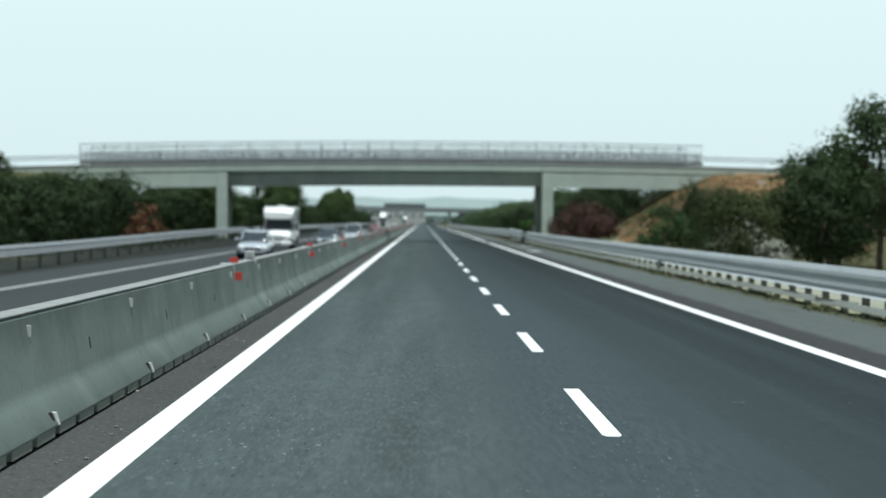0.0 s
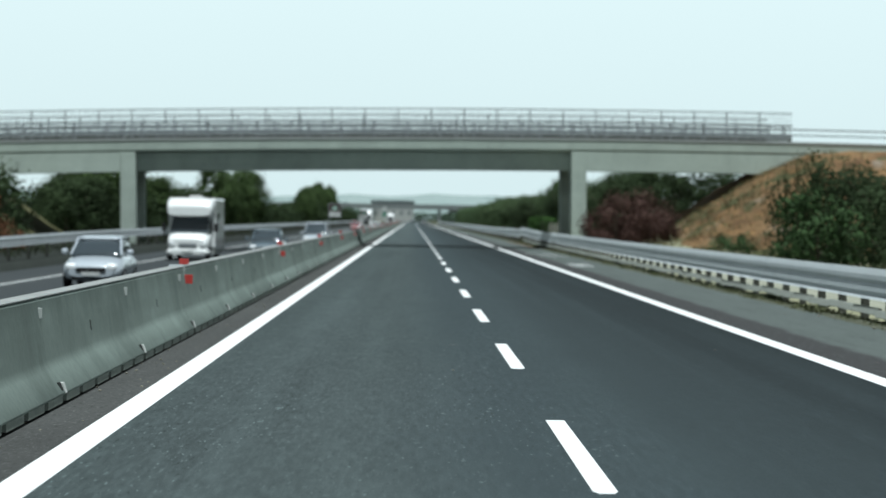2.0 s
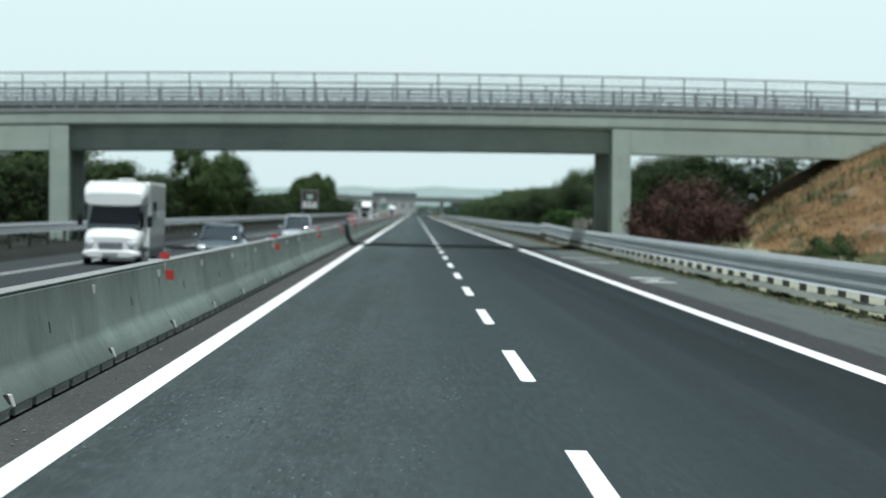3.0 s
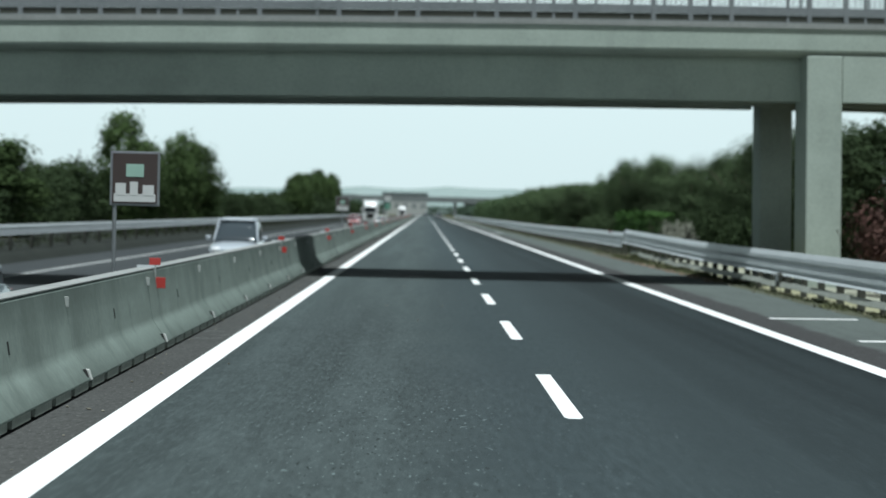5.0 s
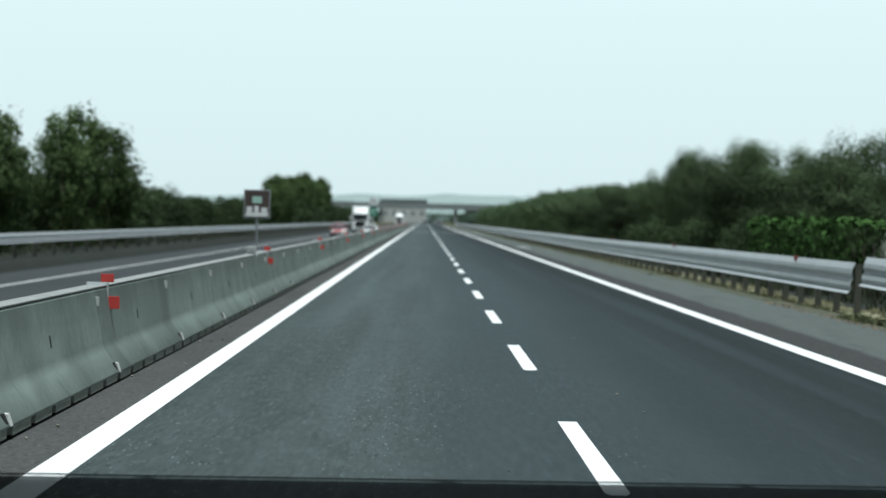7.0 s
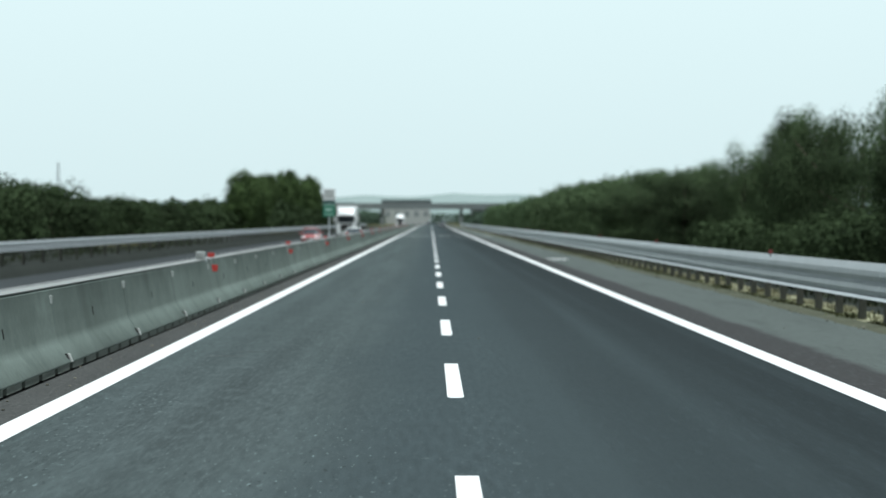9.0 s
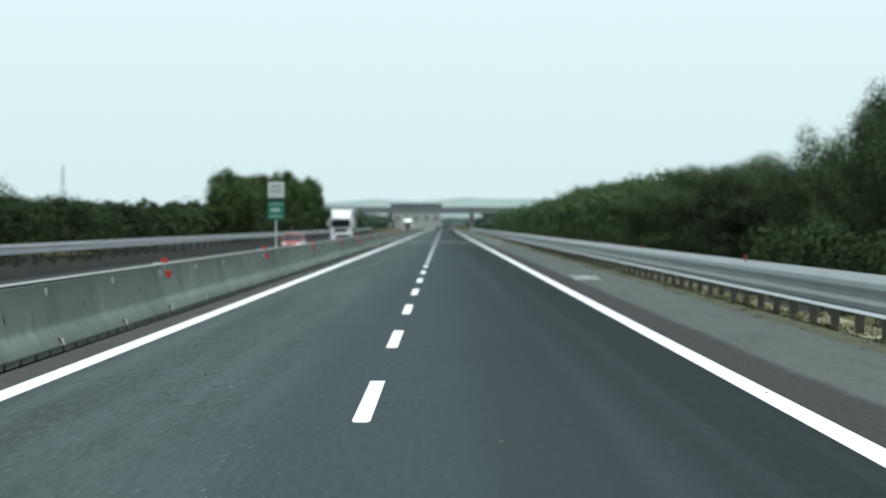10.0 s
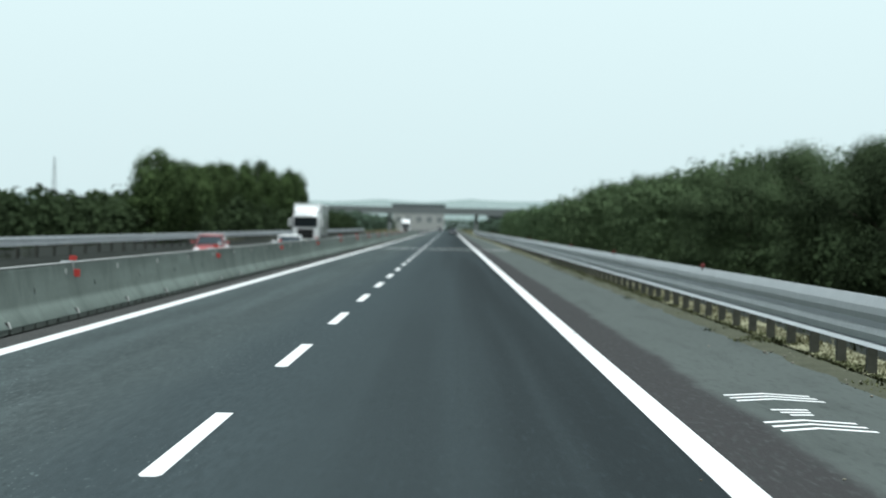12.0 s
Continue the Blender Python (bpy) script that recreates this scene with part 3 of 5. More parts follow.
for y in (82.3, 184.6):
    clamp = empty("rail_coupling", (7.08, y, 0))
    part("bracket", box(-0.06, 0.08, -0.25, 0.25, 0.16, 0.50, 0.03), POST, clamp)
    part("end_plate", box(-0.075, -0.06, -0.16, 0.2, 0.30, 0.46, 0.004), STEEL, clamp, "bent pale steel plate")
    tagged(clamp, "dark bent coupling where two lower rails meet", "rail coupling", "rail couplings")
guard_rail(-16.3, -20.0, 800.0, opp_rail_base, 1, "dull steel guard rail beside the other carriageway", steel=OLD_STEEL, tall=0.75)


def rail_reflector(y):
    thing = empty("rail_reflector", (7.26, y, 0.95))
    part("stalk", box(-0.015, 0.015, -0.01, 0.01, 0.0, 0.06), POST, thing)
    part("lens", box(-0.045, 0.045, -0.012, 0.012, 0.05, 0.14, 0.008), DULL_RED, thing, "dull red reflector lens")
    return tagged(thing, "small red reflector on top of the guard rail", "reflector", "rail reflectors")


refl = rail_reflector(236.0)
for k in range(1, 12):
    copy_thing(refl, pose(7.26, 236.0 + 25.2 * k, 0.95))


# ---- overpass ----
def overpass():
    thing = empty("overpass", (-2.4, 192.5, 0))
    thing.rotation_euler = (0, radians(-0.98), radians(2.0))
    x0, x1 = -62.0, 70.0
    f0, f1 = -27.8, 24.2
    y0, y1 = -3.95, 4.5
    def sag(x):
        return -0.00045 * x * x if abs(x) < 30 else -0.405 - 0.027 * (abs(x) - 30)
    def along(profile, a, b, n=14):
        bm = bmesh.new()
        for i in range(n):
            prism(profile, a + (b - a) * i / n, a + (b - a) * (i + 1) / n, bm)
        bmesh.ops.remove_doubles(bm, verts=bm.verts, dist=0.0005)
        inner = [f for f in bm.faces if abs(f.normal.y) > 0.9 and a + 0.01 < f.calc_center_median().y < b - 0.01]
        bmesh.ops.delete(bm, geom=inner, context="FACES")
        for v in bm.verts:
            v.co.x, v.co.y = v.co.y, v.co.x
            v.co.z += sag(v.co.x)
        bmesh.ops.recalc_face_normals(bm, faces=bm.faces)
        return bm
    part("deck", along([(y0 + 0.26, 5.82), (y0 + 0.05, 5.90), (y0, 5.97), (y0, 6.60), (y1, 6.60), (y1, 6.02), (y1 - 0.05, 5.93), (y1 - 0.26, 5.82)], x0, x1, 30), BRIDGE, thing)
    part("kerb", along([(y0 - 0.04, 6.52), (y0 - 0.04, 6.66), (y0 + 0.45, 6.66), (y0 + 0.45, 6.52)], x0, x1), TOP_CONCRETE, thing)
    part("kerb", along([(y1 + 0.04, 6.52), (y1 + 0.04, 6.66), (y1 - 0.45, 6.66), (y1 - 0.45, 6.52)], x0, x1), TOP_CONCRETE, thing)
    # the main span's outer girders stand back under the slab, those of the side spans are flush with the piers
    for a, b, front, low in ((-30.0, -16.52, 0.03, 4.66), (-15.58, 10.68, 0.8, 4.69), (11.62, 25.0, 0.03, 4.66)):
        gy = y0 + front
        part("girder", along([(gy, low), (gy + 0.6, low), (gy + 0.6, 5.84), (gy, 5.84)], a, b), BRIDGE, thing)
        gy = 0.45
        part("girder", along([(gy, 4.77), (gy + 0.9, 4.77), (gy + 0.85, 5.05), (gy + 0.72, 5.25), (gy + 0.72, 5.84), (gy + 0.18, 5.84), (gy + 0.18, 5.25), (gy + 0.05, 5.05)], a, b), BRIDGE, thing)
        gy = y1 - 0.65
        part("girder", along([(gy, 4.81), (gy + 0.5, 4.81), (gy + 0.5, 5.84), (gy, 5.84)], a, b), BRIDGE, thing)
    for px in (-16.05, 11.15):
        top = 5.84 + sag(px)
        part("pier", box(px - 0.46, px + 0.46, y0 + 0.02, y0 + 1.5, -1.5, top, 0.04), BRIDGE, thing)
        part("pier", box(px - 0.46, px + 0.46, y1 - 2.0, y1 - 0.8, -1.5, 4.95, 0.05), BRIDGE, thing)
        part("cross_beam", box(px - 0.44, px + 0.44, y0 + 1.52, y1 - 0.75, 4.95, top, 0.04), BRIDGE, thing)
    for ax in (-29.5, 24.2):
        part("abutment", box(ax - 0.9, ax + 0.9, y0 + 0.02, y1 - 0.3, 2.5, 5.84 + sag(ax), 0.05), BRIDGE, thing)
    # railing on both edges: guard rail inside, tall wire fence outside
    for yy in (y0 + 0.12, y1 - 0.12):
        part("rail_base", along([(yy - 0.03, 6.69), (yy + 0.05, 6.69), (yy + 0.05, 6.84), (yy - 0.03, 6.84)], f0, f1), POST, thing, "dark bottom rail")
        part("rail_beam", along([(yy - 0.06, 6.86), (yy + 0.05, 6.86), (yy + 0.05, 7.06), (yy - 0.06, 7.06)], f0, f1), RAIL_GREY, thing)
        for z, h in ((7.36, 0.09), (7.58, 0.10), (8.36, 0.06)):
            part("hand_rail", along([(yy - 0.03, z), (yy + 0.03, z), (yy + 0.03, z + h), (yy - 0.03, z + h)], x0 if z < 7.5 else f0, x1 if z < 7.5 else f1 + 0.02, 26), RAIL_GREY, thing)
        tall = short = wires = None
        x = f0
        while x < f1 - 0.1:
            if tall is None:
                tall = part("fence_post", box(-0.035, 0.035, -0.04, 0.04, 6.66, 8.42, 0.008), RAIL_GREY, thing)
                short = part("rail_post", box(-0.06, 0.06, -0.07, 0.07, 6.66, 7.60, 0.01), RAIL_GREY, thing)
                bm = bmesh.new()
                for i in range(40):
                    add_box(bm, i * 0.05, i * 0.05 + 0.013, -0.005, 0.005, 7.0, 7.62)
                for i in range(13):
                    add_box(bm, i * 0.16, i * 0.16 + 0.010, -0.005, 0.005, 7.62, 8.36)
                for i in range(8):
                    add_box(bm, 0, 2.0, -0.004, 0.004, 7.70 + i * 0.09, 7.708 + i * 0.09)
                wires = part("wire_panel", bm, RAIL_GREY, thing, "fine steel wire mesh panel")
                a, b, c = tall, short, wires
            else:
                a, b, c = again(tall, thing), again(short, thing), again(wires, thing)
            a.location, b.location, c.location = (x, yy, sag(x)), (x + 0.55, yy, sag(x)), (x, yy, sag(x + 1))
            if random.random() < 0.55:
                again(short, thing, (x + 1.5, yy, sag(x)))
            x += 2.0
    return tagged(thing, "grey concrete road overpass with a tall steel railing", "bridge", kind="structure")


overpass()


# ---- trees and bushes ----
def crown_mesh(name, seed, material, rx, rz, clumps, leaves, leaf, shape="round"):
    """Many small bent leaf sprays in clumps, uneven, with gaps."""
    rnd = random.Random(seed)
    vs, fs, ns = [], [], []
    for c in range(clumps):
        a, h = rnd.uniform(0, 6.283), rnd.uniform(-0.95, 1.0)
        if shape == "tall":
            r = rx * (0.35 + 0.6 * (1 - abs(h) ** 1.6)) * math.sqrt(rnd.uniform(0.15, 1))
        elif shape == "bush":
            h = rnd.uniform(-0.95, 0.95)
            r = rx * math.sqrt(max(0.08, 1 - max(0, h) ** 2)) * math.sqrt(rnd.uniform(0.1, 1))
        elif shape == "lobed":
            h = rnd.uniform(-0.95, 0.72)
            r = rx * 0.72 * (1 - 0.62 * max(0, h) ** 1.5) * math.sqrt(rnd.uniform(0.2, 1))
        else:
            r = rx * math.sqrt(max(0.05, 1 - h * h)) * math.sqrt(rnd.uniform(0.25, 1))
        c0 = Vector((math.cos(a) * r, math.sin(a) * r, h * rz))
        size = rx * (rnd.uniform(0.36, 0.58) * (1 - 0.25 * max(0, h)) if shape == "lobed" else rnd.uniform(0.24, 0.48))
        for i in range(leaves):
            d = Vector((rnd.gauss(0, 1), rnd.gauss(0, 1), rnd.gauss(0, 0.8))).normalized()
            p = c0 + d * size * rnd.uniform(0.55, 1.1)
            u = (d * 1.5 + c0.normalized() * 0.7 + Vector((rnd.uniform(-1, 1), rnd.uniform(-1, 1), rnd.uniform(-0.4, 1.0))) * 0.32).normalized()
            s = u.orthogonal().normalized()
            s = (Matrix.Rotation(rnd.uniform(0, 6.283), 3, u) @ s) * leaf * rnd.uniform(0.6, 1.3)
            t = u.cross(s) * rnd.uniform(0.5, 0.9)
            k = len(vs)
            vs += [p - s, p - t * 0.7 + u * leaf * 0.15, p + s, p + t * 0.7 + u * leaf * 0.15]
            fs.append((k, k + 1, k + 2, k + 3))
            ns += [tuple((d + c0.normalized() * 0.45 + u * 0.35).normalized())] * 4
    if shape == "lobed":
        k = rz / max(v.z for v in vs)
        for v in vs:
            v.z *= k
    me = bpy.data.meshes.new(name)
    me.from_pydata([tuple(v) for v in vs], [], fs)
    me.materials.append(material)
    me.polygons.foreach_set("use_smooth", [True] * len(me.polygons))
    me.normals_split_custom_set_from_vertices(ns)
    return me


def tree(name, label, seed, material, height, rx, shape="round", clumps=46, leaves=55, leaf=0.17, group="roadside trees", trunk=0.3):
    """Tapered trunk with limbs and a crown of leaf clumps; the root is at the origin."""
    rnd = random.Random(seed)
    thing = empty(name)
    bm = bmesh.new()
    low = trunk * height
    r = 0.022 * height
    add_rod(bm, (0, 0, -0.6), (0.05, 0.02, low), r, r * 0.75)
    add_rod(bm, (0.05, 0.02, low), (0.0, 0.1, height * 0.8), r * 0.75, r * 0.2)
    for i in range(7):
        a = i * 2.4 + rnd.uniform(0, 0.6)
        z = rnd.uniform(low * 0.6, height * 0.65)
        add_rod(bm, (0.03, 0.03, z), (math.cos(a) * rx * 0.7, math.sin(a) * rx * 0.7, z + rx * rnd.uniform(0.3, 0.8)), r * 0.4, r * 0.1, 6)
    part("trunk", bm, BARK, thing)
    rz = height * (0.32 if trunk > 0.4 else 0.5 if shape != "round" else 0.42)
    crown = new("crown", crown_mesh("crown", seed, material, rx, rz, clumps, leaves, leaf, shape))
    crown.parent = thing
    crown.location = (0, 0, height - rz * 1.0)
    return tagged(thing, label, "bush" if shape == "bush" else "tree", group)


def scaled(x, y, z, turn, s, sz=None):
    return pose(x, y, z, 0, 0, turn) @ Matrix.Diagonal((s, s, sz or s, 1))


def scatter(proto, places):
    """Copies of the given prototypes at (x, y, height scale, width scale)."""
    used = set()
    for i, (x, y, w, h) in enumerate(places):
        k = random.randrange(len(proto))
        m = scaled(x, y, ground_height(x, y) - 0.05, random.uniform(0, 360), w, h)
        if k not in used:
            used.add(k)
            proto[k].matrix_basis = m
        else:
            made = copy_thing(proto[k], Matrix.Identity(4))
            made.matrix_basis = m
    for k, p in enumerate(proto):
        if k not in used:
            p.matrix_basis = scaled(-60 - 4 * k, 420, -0.5, 0, 1)


rr = random.Random(5)


def row(x, dx, y0, y1, step, height, second=0.0, uneven=0.24):
    """Places of a dense row: (x, y, width, height) with an uneven top."""
    out, y = [], y0
    while y < y1:
        h = height(y) * (1 + uneven * (noise.noise((y * 0.06, x, 0)) + 0.54 * rr.uniform(-1, 1)))
        out.append((x + rr.uniform(-dx, dx), y, rr.uniform(0.8, 1.2), h))
        if rr.random() < second:
            out.append((x + math.copysign(4.5, x) + rr.uniform(-dx, dx), y + 1.5, 1.15, h * 1.1))
        y += step * rr.uniform(0.8, 1.2)
    return out


def far_wood(name, label, proto, places, material=None, every=8, grow=2.5):
    """Woods too far off to count: the crowns of proto, joined."""
    vs, fs, base = [], [], 0
    for x, y, w, h in places:
        p = rr.choice(proto)
        crown = next(c for c in p.children if c.name.startswith("crown"))
        me = crown.data
        co = np.empty(len(me.vertices) * 3)
        me.vertices.foreach_get("co", co)
        co = co.reshape(-1, 4, 3)[::every].reshape(-1, 3)
        mid = co.reshape(-1, 4, 3).mean(1, keepdims=True)
        co = (mid + (co.reshape(-1, 4, 3) - mid) * grow).reshape(-1, 3)
        a = rr.uniform(0, 6.283)
        c, s = math.cos(a), math.sin(a)
        co = co + np.array(crown.location)
        co = np.stack([(co[:, 0] * c - co[:, 1] * s) * w + x, (co[:, 0] * s + co[:, 1] * c) * w + y, co[:, 2] * h + ground_height(x, y) - 0.05], 1)
        vs.append(co)
        fs.append(np.arange(base, base + len(co)).reshape(-1, 4))
        base += len(co)
    me = bpy.data.meshes.new(name)
    me.from_pydata(np.concatenate(vs).tolist(), [], np.concatenate(fs).tolist())
    me.materials.append(material or next(c for c in proto[0].children if c.name.startswith("crown")).data.materials[0])
    return tagged(new(name, me), label, "trees", kind="stuff")


# dense row along the far side of the hard shoulder, past the overpass
olive = [tree("roadside_tree", "dark olive-green tree in a dense roadside row", 11 + i, LEAF_OLIVE, 6.0, 2.1 + 0.15 * (i % 2), "lobed", 24 + 3 * i, 640, 0.060, "right tree row", 0.15) for i in range(4)]


def olive_height(y):
    """The row's top line: high, low, a tall group, low again, then rising with the distance."""
    return float(np.interp(y, (238, 270, 285, 296, 308, 320, 352, 357, 361, 366, 380, 392, 405, 425, 480, 520, 575),
                           (6.9, 6.8, 6.5, 6.0, 6.8, 7.6, 7.7, 6.8, 6.6, 5.8, 6.1, 6.0, 6.4, 6.6, 6.5, 7.1, 7.3))) / 6.0


def standing_out(x, y0, y1, step, height):
    """Places of broader trees that stand nearer to the road than the row behind them."""
    out, y = [], y0
    while y < y1:
        out.append((x + rr.uniform(-0.7, 0.7), y, rr.uniform(1.0, 1.25), height(y) * rr.uniform(0.80, 0.92)))
        y += step * rr.uniform(0.6, 1.4)
    return out


scatter(olive, row(18.2, 0.8, 238, 430, 5.6, olive_height, 0.0, 0.09) + [p for p in standing_out(15.7, 243, 430, 13, olive_height) if not 322 < p[1] < 372] + [(17.6, 345, 0.62, 1.32), (17.4, 348.5, 0.66, 1.20), (17.0, 360, 0.72, 1.14)])
far_wood("far_tree_row", "distant dark olive-green roadside trees", olive, row(18.2, 1.0, 432, 575, 3.6, olive_height, 0.4, 0.07) + standing_out(15.7, 436, 575, 16, olive_height), None, 15, 3.0)
far_wood("far_green_row", "distant light green low trees beside the road", olive, row(17.5, 1.5, 578, 900, 3.4, lambda y: 1.0, 0.8, 0.1), LEAF_LIGHT, 30, 4.0)

under = [tree("bush", "dark undergrowth bush below the roadside trees", 61, LEAF, 2.6, 1.7, "bush", 40, 110, 0.085, "undergrowth bushes", 0.1)]
scatter(under, [(14.6, 268 + 9 * i, 1.0, 0.8) for i in range(4)])
far_wood("undergrowth", "dark green undergrowth below the roadside trees", under, row(16.4, 0.9, 240, 420, 2.0, lambda y: 0.9, 0.3), None, 4, 1.6)

# hedge-like wood beyond the other carriageway
wood = [tree("roadside_tree", "dark green tree in a dense belt of low trees", 31 + i, LEAF, 5.0, 2.3, "bush", 56, 42, 0.17, "left tree belt", 0.12) for i in range(3)]


def belt_height(y):
    return 0.76 + 0.10 * ramp(y, 118, 150) - 0.10 * ramp(y, 205, 235) - 0.12 * ramp(y, 385, 400) + 0.22 * ramp(y, 500, 560)


scatter(wood, [p for p in row(-25.0, 1.4, 86, 440, 3.5, belt_height, 0.45) if not 176 < p[1] < 208])
far_wood("far_tree_belt", "distant belt of low dark green trees", wood, row(-25.5, 1.5, 442, 900, 3.3, belt_height, 0.8), None, 12, 2.7)

tall = [tree("tall_tree", "tall green tree standing above the tree belt", 51 + i, LEAF_MID, 9.5, 2.6, "tall", 104, 60, 0.19, "tall trees", 0.12) for i in range(3)]
places = [(-21.0, 278, 0.70, 0.83), (-20.4, 284, 0.62, 0.66), (-21.0, 289, 0.70, 0.54), (-20.3, 302.5, 0.62, 0.70), (-20.1, 307.5, 0.60, 0.77), (-19.8, 316, 0.76, 0.71), (-20.6, 322, 0.7, 0.55),
          (-36.5, 178, 1.1, 0.50), (-24, 222, 1.15, 0.74), (-27, 230, 1.15, 0.70), (-24, 250, 1.1, 0.55)]
y = 498.0
while y < 725:
    top = 0.79 + 0.32 * ramp(y, 540, 690)
    places.append((-22.4 - 3.2 * ramp(y, 505, 560) + rr.uniform(-0.8, 0.8), y, rr.uniform(0.5, 0.85), top * rr.uniform(0.74, 1.10)))
    y += rr.uniform(3.6, 5.8)
scatter(tall, places)

# distant woods, hills and an overpass, with haze painted into their colours
far_wood("far_wood", "distant woods with haze painted into the leaf colour", wood, row(-30, 6, 900, 1800, 6, lambda y: 1.0, 1.0) + row(24, 5, 900, 1800, 6, lambda y: 1.0, 1.0), LEAF_HAZE_TINT, 20, 3.8)
far_wood("crossing_wood", "low woods where the road bends away, haze painted into the colour", wood, [(-70 + 3.2 * i, 1560 + 3 * (i % 5), 1.1, 1.25) for i in range(46)], LEAF_HAZE_TINT, 20, 3.8)
# in front of the overpass, beside the hard shoulder
big = [tree("tall_tree", "broad dark roadside tree above the bushes", 71 + i, LEAF, 7.2, 2.7, "round", 60, 65, 0.17, "right foreground trees", 0.2) for i in range(2)]
scatter(big, [(17.0, 105, 0.85, 0.66), (18.6, 112, 0.9, 0.66), (20, 118, 1.1, 0.72), (22, 128, 1.2, 0.9), (19.5, 72, 1.1, 1.05), (23, 140, 1.2, 0.95),
              (14.2, 216, 0.9, 0.72), (16.8, 218, 1.0, 0.80), (19.6, 220, 1.0, 0.80), (22.4, 222, 1.0, 0.84), (25.0, 224, 1.0, 0.84), (15.4, 226, 1.0, 0.74), (18.4, 230, 1.0, 0.80)])
lone = [tree("tall_tree", "slender dark tree with a bare trunk on the verge", 77, LEAF, 6.6, 2.0, "round", 44, 90, 0.12, "right foreground trees", 0.42)]
scatter(lone, [(14.6, 80, 0.95, 0.98), (17.5, 84, 1.0, 0.85)])
dark_bush = [tree("bush", "rounded dark green bush on the roadside verge", 81, LEAF, 3.6, 2.2, "bush", 40, 90, 0.11, "dark bushes", 0.1)]
scatter(dark_bush, [(16.5, 126, 1.1, 0.95), (16.4, 135, 1.1, 1.0), (17.6, 143, 1.2, 1.15), (16.0, 150, 0.8, 1.28), (18.8, 157, 1.2, 1.25)])
bush = [tree("bush", "rounded green bush on the roadside verge", 82, LEAF_GREEN, 3.3, 1.7, "bush", 36, 90, 0.10, "green bushes", 0.1)]
scatter(bush, [(11.8, 125, 0.85, 0.92), (14.8, 168, 0.55, 0.45), (16.2, 171, 0.55, 0.5)])
olive_bush = [tree("bush", "broad yellowish olive-green bush on the verge", 83, LEAF_BUSH, 3.7, 2.0, "bush", 40, 100, 0.11, "olive bushes", 0.1)]
scatter(olive_bush, [(12.0, 98, 0.92, 0.98), (14.4, 106, 0.9, 1.0)])


def clipped_hedge(x0, x1, y0, y1, top):
    """A hedge cut flat on top: stems and a block of leaves with a ragged skin."""
    thing = empty("hedge", ((x0 + x1) / 2, y0, ground_height(x1, y0)))
    rnd = random.Random(85)
    w, n = (x1 - x0) / 2, y1 - y0
    bm = bmesh.new()
    for i in range(int(n)):
        add_rod(bm, (rnd.uniform(-0.2, 0.2), i + 0.5, -0.3), (rnd.uniform(-0.4, 0.4), i + rnd.uniform(0.2, 0.8), top * 0.7), 0.035, 0.012, 5)
    part("stems", bm, BARK, thing)
    vs, fs = [], []
    for i in range(int(420 * n)):
        y, a = rnd.uniform(0, n), rnd.uniform(0, 1)
        if a < 0.45:
            p, u = Vector((rnd.uniform(-w, w), y, top)), Vector((0, 0, 1))
        else:
            side = -1 if a < 0.85 else 1
            p, u = Vector((side * w, y, rnd.uniform(0.05, top))), Vector((side, 0, 0.2))
        p += Vector((rnd.gauss(0, 0.06), 0, rnd.gauss(0, 0.05) + 0.10 * noise.noise((p.x, y * 0.6, p.z))))
        u = (u + Vector((rnd.uniform(-1, 1), rnd.uniform(-1, 1), rnd.uniform(-0.6, 1))) * 0.6).normalized()
        q = (Matrix.Rotation(rnd.uniform(0, 6.283), 3, u) @ u.orthogonal().normalized()) * 0.085 * rnd.uniform(0.6, 1.3)
        r = u.cross(q) * 0.7
        k = len(vs)
        vs += [tuple(p - q), tuple(p - r), tuple(p + q), tuple(p + r)]
        fs.append((k, k + 1, k + 2, k + 3))
    me = bpy.data.meshes.new("leaves")
    me.from_pydata(vs, [], fs)
    me.materials.append(LEAF_HEDGE)
    new("leaves", me).parent = thing
    return tagged(thing, "bright green clipped hedge with a flat top behind the guard rail", "hedge")


clipped_hedge(9.5, 10.9, 242.0, 259.5, 1.98)
pale = [tree("bush", "pale grey-green dry bush on the verge", 88, LEAF_PALE, 1.8, 1.1, "bush", 30, 50, 0.10, "pale bushes", 0.1)]
scatter(pale, [(11.0, 240, 0.75, 0.86), (10.4, 240.6, 0.4, 0.85), (10.6, 237.5, 0.45, 0.65), (13.2, 104, 1.3, 1.25), (13.8, 111, 1.2, 1.1), (13.2, 97, 1.1, 0.9)])
russet = [tree("bush", "dark russet bush beside the bridge pier", 91, LEAF_RED, 3.4, 1.9, "bush", 40, 130, 0.085, "russet bushes", 0.1)]
scatter(russet, [(10.6, 183, 1.0, 1.0), (12.6, 184, 1.0, 0.85), (12.0, 186.5, 1.0, 0.95)])
rusty = [tree("bush", "rust-coloured dry bush behind the guard rail", 95, LEAF_DRY, 2.2, 1.2, "bush", 30, 50, 0.11, "rusty bushes", 0.1)]
scatter(rusty, [(-20.3, 152, 1.0, 1.15), (-20.0, 157, 0.6, 0.6)])


